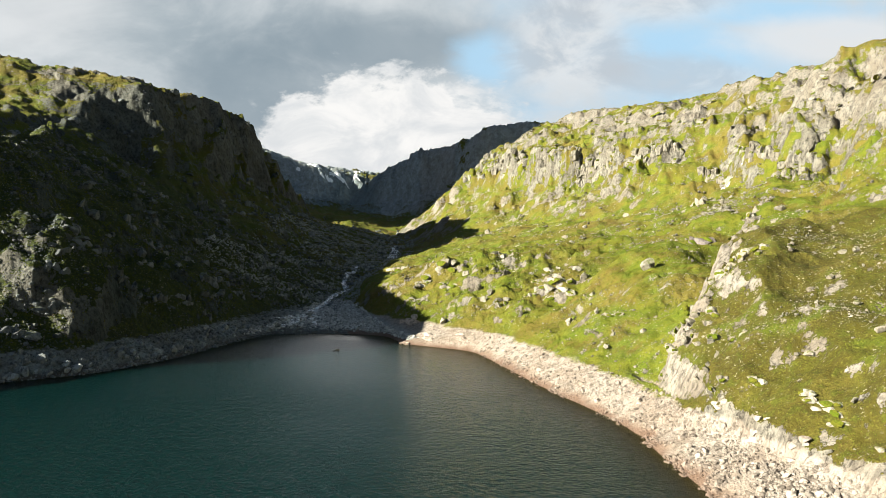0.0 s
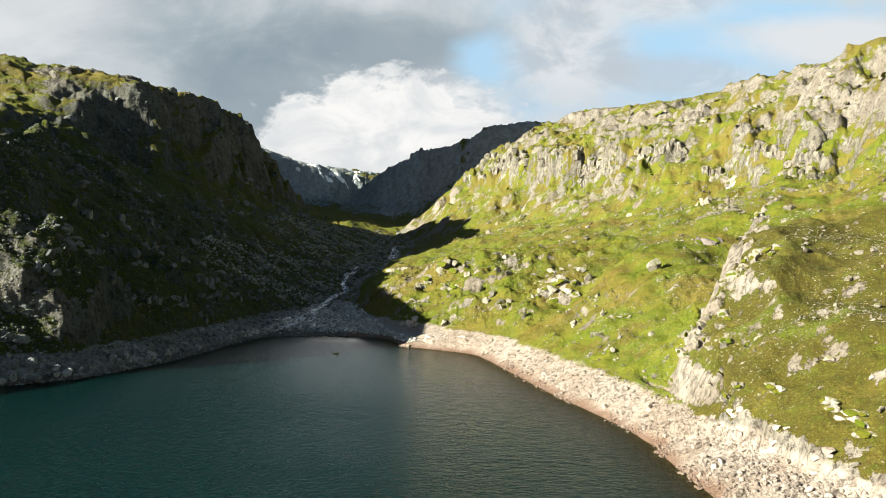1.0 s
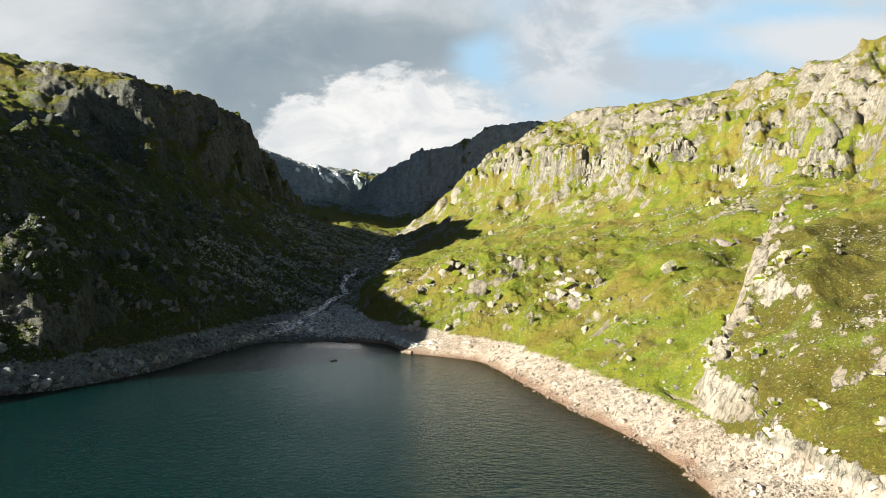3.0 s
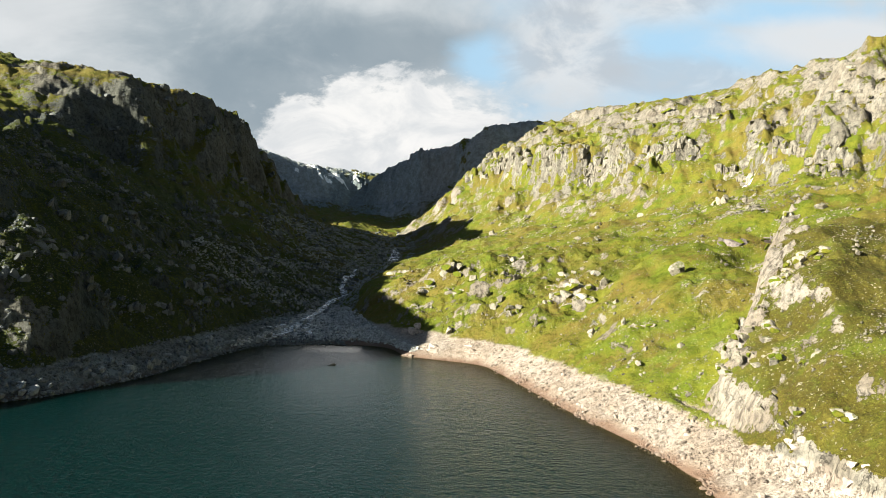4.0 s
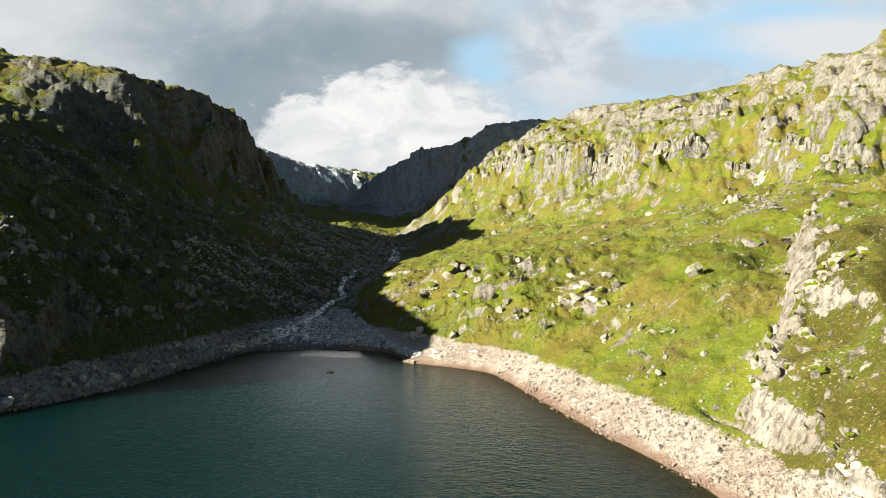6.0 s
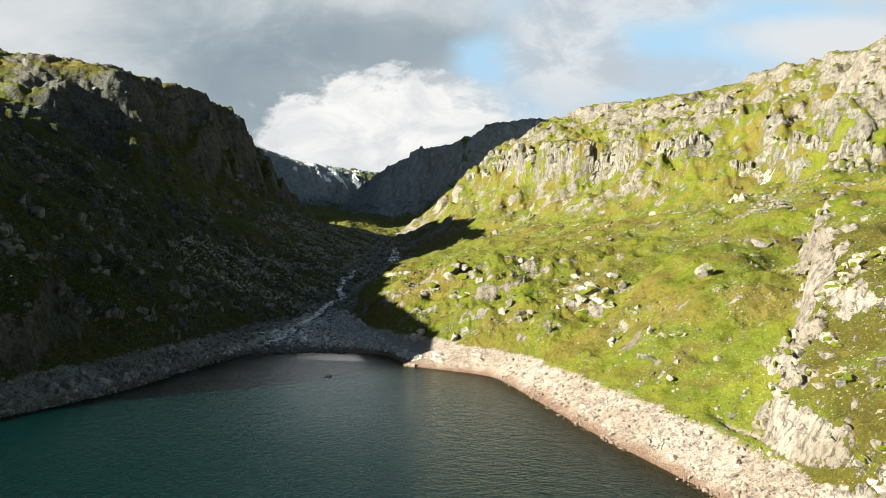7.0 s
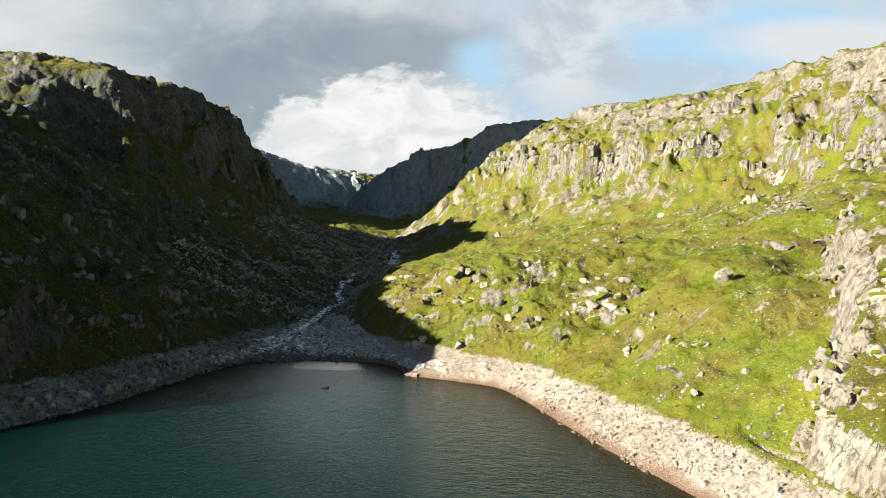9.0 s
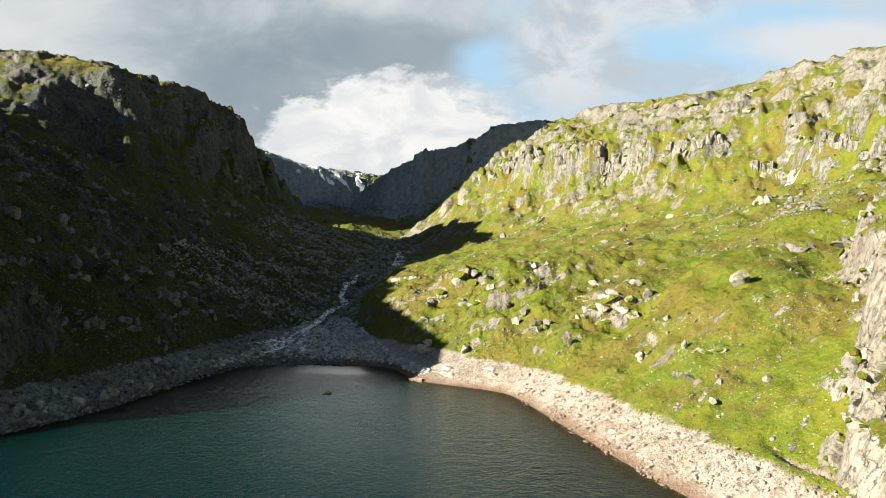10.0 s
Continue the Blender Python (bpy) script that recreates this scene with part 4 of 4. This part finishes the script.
for a, b in list(zip(x[keep], y[keep]))[:70]:
    w = stone_rng.uniform(2.0, 4.2)
    boulder(a, b, w, w * stone_rng.uniform(0.5, 0.85), SHADED_SHORE_SHAPES, "angular boulder on the stony shore, coloured blue-grey as in shade", "boulders on the shaded shore")

# ---- outcrops: bedrock slabs that break through the turf ----
SLAB_SHAPES = {mat: [stone_mesh("slab", 200 + k, 3, 12, 0.8, mat) for k in range(7)] for mat in (PALE_STONE, SHADE_GREY_STONE, SHORE_STONE, CLIFF_STONE, PURPLE_STONE)}


def outcrop(x, y, wide, high, count, mat, label, group, lean=0.25, upright=0.0, turf=True):
    """Slabs of bedrock bedded in the ground, along the contour. upright: 0 lies with the slope, 1 stands."""
    e = 4.0
    zs = land(np.array([x, x + e, x - e, x, x], float), np.array([y, y, y, y + e, y - e], float))[0]
    gx, gy, z0 = (zs[1] - zs[2]) / (2 * e), (zs[3] - zs[4]) / (2 * e), float(zs[0])
    along = math.atan2(gx, -gy)
    normal = Vector((-gx * (1 - upright), -gy * (1 - upright), 1)).normalized()
    bed = Vector((0, 0, 1)).rotation_difference(normal)
    root = new("rock_outcrop")
    root.location = (x, y, z0)
    tagged(root, label, "outcrop", group)
    spread = [((k + 0.5) / count - 0.5 + stone_rng.uniform(-0.12, 0.12), stone_rng.uniform(-0.32, 0.32)) for k in range(count)]
    px = [x + math.cos(along) * a * wide - math.sin(along) * b * wide for a, b in spread]
    py = [y + math.sin(along) * a * wide + math.cos(along) * b * wide for a, b in spread]
    pz = land(np.array(px), np.array(py))[0]
    for k in range(count):
        w, h = wide / count * stone_rng.uniform(1.5, 2.6), high * stone_rng.uniform(0.45, 0.9)
        part = new("slab", stone_rng.choice(SLAB_SHAPES[mat]))
        part.parent = root
        turn = bed @ Euler((stone_rng.uniform(-lean, lean), stone_rng.uniform(-lean, lean), along + stone_rng.uniform(-0.4, 0.4))).to_quaternion()
        part.matrix_basis = Matrix.LocRotScale((px[k] - x, py[k] - y, float(pz[k]) - z0 - 0.1 * h), turn, (w * 1.25, w * stone_rng.uniform(0.7, 1.1), h * 1.2))
        if turf and mat is not SHADE_GREY_STONE and k % 2 == 0:
            cap = new("turf_cap", stone_rng.choice(TURF_SHAPES))
            cap.parent = root
            cap.matrix_basis = Matrix.LocRotScale((px[k] - x - 0.3 * w * gx, py[k] - y - 0.3 * w * gy, float(pz[k]) - z0 + h * 0.02), turn, (w * 0.8, w * 0.55, h * 0.62))
            tagged(cap, "yellow-green turf grown over the slab")
    return root


TURF_SHAPES = [stone_mesh("turf_cap", 260 + k, 3, 4, 0.6, TURF) for k in range(4)]
HUMMOCK = [(-34, 560, 20, 9, 5), (-1, 560, 13, 8, 4), (-2, 442, 14, 5.0, 4), (-15, 439, 8.6, 4, 3), (2, 421, 10, 4.4, 4), (36, 447, 10, 4.6, 3), (30, 490, 6.3, 6, 3), (36, 412, 6, 8, 3), (-17, 418, 6.4, 3.2, 3),
    (60, 406, 10, 6.5, 4), (59, 369, 6.5, 6.4, 3), (59, 361, 15, 5.5, 5), (51, 361, 9, 4, 3), (44, 363, 6, 3.6, 3), (30, 367, 6, 8, 4), (57, 312, 5.5, 3, 3), (68, 286, 5.4, 3.2, 3), (51, 393, 6, 3.4, 3), (184, 520, 17, 11, 5), (200, 512, 12, 9, 4), (83, 795, 15, 7, 4)]
for row in HUMMOCK:
    outcrop(row[0], row[1], row[2] * 1.15, row[3] * 1.0, row[4] + 1, PALE_STONE, "pale weathered bedrock slabs breaking through the grass", "outcrops on the grassy slope")
for row in [(153, 369, 17, 6, 4), (135, 376, 10, 5, 3)]:
    outcrop(*row, PURPLE_STONE, "dark purplish grey tilted slabs in the grass", "outcrops on the grassy slope", lean=0.6)
KNOLL_RIB = [(153, 357, 6, 4.5, 3), (145, 350, 6, 5, 3), (124, 304, 5, 6, 3), (113, 290, 4, 5.5, 3), (106, 240, 9, 4.6, 5), (102, 239, 9, 5, 5), (98, 236, 7, 3.6, 4), (90, 231, 7, 4.6, 4), (85, 234, 7, 5.6, 4), (79, 226, 6.5, 5, 4),
    (83, 219, 6.5, 4.2, 4), (74, 225, 5.5, 5.4, 4), (71, 215, 4.5, 4.8, 4), (75, 214, 5.5, 5.2, 4), (77, 205, 6, 5, 4), (72, 193, 4.5, 4.4, 4), (72, 183, 4.5, 4.4, 4), (82, 195, 4, 3, 3), (79, 175, 4, 2.8, 3), (82, 158, 3.6, 2.8, 3), (83, 151, 5, 2, 4), (83, 147, 4, 1.8, 3)]
for row in KNOLL_RIB:
    outcrop(*row, PALE_STONE, "cream bedrock slabs on the steep edge of the knoll", "outcrops on the knoll", lean=0.25)
for row in [(70, 177, 5, 2.0, 5), (72.5, 162, 5, 1.8, 5), (75.5, 148, 4, 1.6, 4)]:
    outcrop(*row, SHORE_STONE, "upright reddish cream slabs where turf meets the shore", "outcrops above the sunny shore", lean=0.12, upright=0.7, turf=False)
for row in [(-17, 392, 13, 7, 5), (-19, 354, 9, 2.6, 4), (-6, 356, 10, 2.2, 4), (10, 346, 9, 2.0, 4)]:
    outcrop(*row, SHORE_STONE, "bleached pinkish bedrock at the tip of the shore", "outcrops above the sunny shore", turf=False)
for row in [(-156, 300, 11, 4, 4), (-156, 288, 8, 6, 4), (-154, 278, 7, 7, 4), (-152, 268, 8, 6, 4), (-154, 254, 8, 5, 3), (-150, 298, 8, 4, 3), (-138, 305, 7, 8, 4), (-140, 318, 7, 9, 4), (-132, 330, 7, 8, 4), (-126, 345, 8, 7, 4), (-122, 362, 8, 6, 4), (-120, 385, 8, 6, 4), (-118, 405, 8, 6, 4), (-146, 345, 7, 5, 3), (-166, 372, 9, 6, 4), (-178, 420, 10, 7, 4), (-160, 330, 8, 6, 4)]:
    outcrop(*row, SHADE_GREY_STONE, "dark mossy crag on the steep west side", "crags on the west side", lean=0.25, upright=0.5)

# crags along the eastern cliffs and the rocky slope above them
def block_mesh(name, seed, mat):
    """A jointed block of cliff about 1 across: a ball drawn out to a box, with upright clefts, ledges and broken corners."""
    rng = np.random.RandomState(seed)
    bm = bmesh.new()
    bmesh.ops.create_icosphere(bm, subdivisions=4, radius=1.0)
    co = np.array([v.co[:] for v in bm.verts])
    faces = [[v.index for v in f.verts] for f in bm.faces]
    bm.free()
    box = co / np.abs(co).max(1, keepdims=True)
    co = (0.6 * box + 0.4 * co) * 0.54
    for _ in range(6):
        n = rng.normal(size=3) * np.array([1, 1, 0.7])
        n /= np.linalg.norm(n)
        over = np.maximum(co @ n - rng.uniform(0.42, 0.58), 0)
        co -= over[:, None] * n
    cols = np.floor(co[:, 0] * 5 + 0.8 * rng.uniform() + 0.5 * grain(co[:, 2] * 2.1 + seed, co[:, 1] * 2.1))
    rows = np.floor(co[:, 2] * 3.2 + 0.3 * cols + rng.uniform())
    inset = np.array([(math.sin(a * 12.9 + c * 78.2 + seed * 3.7) * 43758.5) % 1.0 for a, c in zip(cols, rows)])
    co[:, 1] *= 1 - 0.28 * inset
    co[:, 2] -= 0.1 * ((np.sin(cols * 7.7 + seed) * 991.3) % 1.0) * (co[:, 2] > 0.2)
    co += 0.012 * rng.normal(size=co.shape)
    me = bpy.data.meshes.new(name)
    me.from_pydata(co.tolist(), [], faces)
    me.materials.append(mat)
    return me


BLOCK_SHAPES = [block_mesh("rock_block", 300 + k, CLIFF_STONE) for k in range(7)]


def crag(x, y, wide, high, count, label, group):
    """A stretch of cliff: upright jointed blocks bedded side by side in the slope."""
    e = 8.0
    zs = land(np.array([x + e, x - e, x, x, x], float), np.array([y, y, y + e, y - e, y], float))[0]
    along = math.atan2((zs[0] - zs[1]), -(zs[2] - zs[3]))
    root = new("cliff_crag")
    z0 = float(zs[4])
    root.location = (x, y, z0)
    tagged(root, label, "crag", group)
    spread = [(((k + 0.5) / count - 0.5 + stone_rng.uniform(-0.05, 0.05)) * wide, stone_rng.uniform(-0.14, 0.14) * wide) for k in range(count)]
    bx = np.array([x + math.cos(along) * a - math.sin(along) * c for a, c in spread])
    by = np.array([y + math.sin(along) * a + math.cos(along) * c for a, c in spread])
    bz = land(bx, by)[0]
    for k, (px, py, pz) in enumerate(zip(bx.tolist(), by.tolist(), (bz - z0).tolist())):
        w, h = wide / count * stone_rng.uniform(1.1, 1.6), high * stone_rng.uniform(0.6, 1.1)
        turn = Euler((stone_rng.uniform(-0.1, 0.1), stone_rng.uniform(-0.1, 0.1), along + stone_rng.uniform(-0.25, 0.25)))
        part = new("rock_block", stone_rng.choice(BLOCK_SHAPES))
        part.parent = root
        part.matrix_basis = Matrix.LocRotScale((px - x, py - y, pz - h * 0.3), turn, (w, wide * 0.42, h))
        if k % 2 == 0:
            cap = new("turf_cap", stone_rng.choice(TURF_SHAPES))
            cap.parent = root
            cap.matrix_basis = Matrix.LocRotScale((px - x, py - y, pz + h * 0.03), turn, (w * 0.75, wide * 0.34, h * 0.5))
            tagged(cap, "yellow-green turf on the cliff's brow")
    return root


for k in range(150):
    y = 430 + 5.5 * k + stone_rng.uniform(-8, 8)
    part_way = stone_rng.uniform(0.05, 0.95)
    x0, x1 = (float(np.interp(y, REACH, LOFT[i][0])) for i in (12, 13))
    x = x0 + (x1 - x0) * part_way
    if float(fbm(np.array([x / 95]), np.array([y / 48]), 3, 27)[0]) < -0.03:
        continue
    k_size = (0.8 + y / 1500) * stone_rng.uniform(0.6, 1.15)
    crag(x, y, 17 * k_size, 11 * k_size, stone_rng.choice((3, 4, 4)), "weathered grey-beige jointed crag with grassy ledges on the valley wall", "crags of the eastern wall")
for k in range(60):
    y = 440 + 13.0 * k + stone_rng.uniform(-8, 8)
    x0, x1 = (float(np.interp(y, REACH, LOFT[i][0])) for i in (13, 14))
    k_size = (0.8 + y / 2200) * stone_rng.uniform(0.45, 0.95)
    outcrop(x0 + (x1 - x0) * stone_rng.uniform(0.05, 0.75), y, 13 * k_size, 3.2 * k_size, 4, CLIFF_STONE, "pale weathered bedrock slab on the rocky crest", "slabs of the eastern crest", lean=0.15)
# crags on the shaded western face
for k in range(110):
    y = 290 + 6.2 * k + stone_rng.uniform(-10, 10)
    j = stone_rng.choice((2, 3, 3, 4))
    part_way = stone_rng.uniform(0.0, 1.0)
    x0, x1 = (float(np.interp(y, REACH, LOFT[i][0])) for i in (j, j + 1))
    k_size = (0.6 + y / 1500) * stone_rng.uniform(0.5, 1.1) * (1.2 if j < 4 else 0.8)
    outcrop(x0 + (x1 - x0) * part_way, y, 10 * k_size, 7 * k_size, 3, SHADE_GREY_STONE, "dark mossy crag on the steep west side", "crags on the west side", lean=0.3, upright=0.6)


# ---- snow and running water ----
def draped(name, cx, cy, rx, ry, turn, rise, mat, label, category, kind="", seed=1):
    """A thin sheet with a ragged edge that lies on the ground."""
    n_r, n_a = 10, 44
    a, t = np.meshgrid(np.linspace(0, 2 * np.pi, n_a, endpoint=False), np.linspace(0.02, 1, n_r))
    edge = 1 + 0.9 * fbm(np.cos(a) * 1.7 + seed * 3.1, np.sin(a) * 1.7 - seed * 1.3, 3, seed)
    px, py = t * edge * rx * np.cos(a), t * edge * ry * np.sin(a)
    x, y = cx + px * math.cos(turn) - py * math.sin(turn), cy + px * math.sin(turn) + py * math.cos(turn)
    z = land(x.ravel(), y.ravel())[0] + rise * (1.2 - 1.4 * t.ravel() ** 3)
    faces = [(i * n_a + j, i * n_a + (j + 1) % n_a, (i + 1) * n_a + (j + 1) % n_a, (i + 1) * n_a + j) for i in range(n_r - 1) for j in range(n_a)]
    faces.append(tuple(range(n_a))[::-1])
    me = bpy.data.meshes.new(name)
    me.from_pydata(np.stack([x.ravel(), y.ravel(), z], 1).tolist(), [], faces)
    me.materials.append(mat)
    return tagged(new(name, me), label, category, kind=kind)


SNOW_FIELDS = [(-506, 2662, 30, 8, 0.1), (-467, 2625, 8, 9, 0.4), (-416, 2681, 34, 4.5, 0.1), (-355, 2835, 18, 7, 0.2), (-351, 2707, 17, 4, 0), (-446, 2655, 13, 5, 0.3), (-553, 2607, 9, 4, 0), (-480, 2640, 6, 7, 0.6)]
for k, row in enumerate(SNOW_FIELDS):
    draped("snow_patch", *row, 7.0, SNOW, "white old snowfield high on the far headwall", "snow", seed=k + 2)
draped("snow_patch", 219, 546, 9, 4, 0.4, 1.2, SNOW, "small remnant of old snow below the cliffs", "snow", seed=4)


def stream(name, rows, rise, label):
    """Running water along rows of (x, y, width), draped on the ground."""
    pts = np.array(rows, float)
    s = np.arange(len(pts))
    fine_s = np.linspace(0, len(pts) - 1, (len(pts) - 1) * 14 + 1)
    x, y, w = (np.interp(fine_s, s, pts[:, k]) for k in range(3))
    x = x + 1.6 * fbm(fine_s * 0.9, fine_s * 0 + 1.7, 2, 7)
    dx, dy = np.gradient(x), np.gradient(y)
    l = np.hypot(dx, dy)
    w = w * (1 + 0.8 * fbm(fine_s * 1.7, fine_s * 0, 2, 9))
    across = np.linspace(-0.5, 0.5, 5)
    X = x[:, None] - (dy / l)[:, None] * across * w[:, None]
    Y = y[:, None] + (dx / l)[:, None] * across * w[:, None]
    Z = land(X.ravel(), Y.ravel())[0].reshape(X.shape)
    Z = Z * 0.5 + Z.mean(1, keepdims=True) * 0.5 + rise
    n = len(x)
    faces = [(i * 5 + j, i * 5 + j + 1, (i + 1) * 5 + j + 1, (i + 1) * 5 + j) for i in range(n - 1) for j in range(4)]
    me = bpy.data.meshes.new(name)
    me.from_pydata(np.stack([X, Y, Z], -1).reshape(-1, 3).tolist(), [], faces)
    for poly in me.polygons:
        poly.use_smooth = True
    me.materials.append(WHITE_WATER)
    return tagged(new(name, me), label, "stream", kind="structure")


stream("stream", [(-90, 393, 5.5), (-84, 416, 5), (-81.5, 451, 4.5), (-79, 484, 4), (-78.4, 513, 3.5), (-72.5, 530, 4), (-79.7, 556, 4), (-83, 604, 4.5), (-80, 640, 3.5)], 1.2, "white rushing mountain stream between grey stones")
stream("stream", [(-73, 396, 2.6), (-76, 415, 3), (-80, 446, 2.4)], 1.0, "shallow side arm of the stream over gravel")
stream("stream", [(-98, 399, 2.4), (-91, 411, 2.6), (-83, 438, 2.4)], 1.0, "thin side arm of the stream along the bank")
stream("stream", [(-50, 692, 8), (-54, 745, 11), (-57, 800, 9), (-62, 850, 7), (-60, 905, 5)], 0.7, "slow pale stretch of the stream in the inner valley")
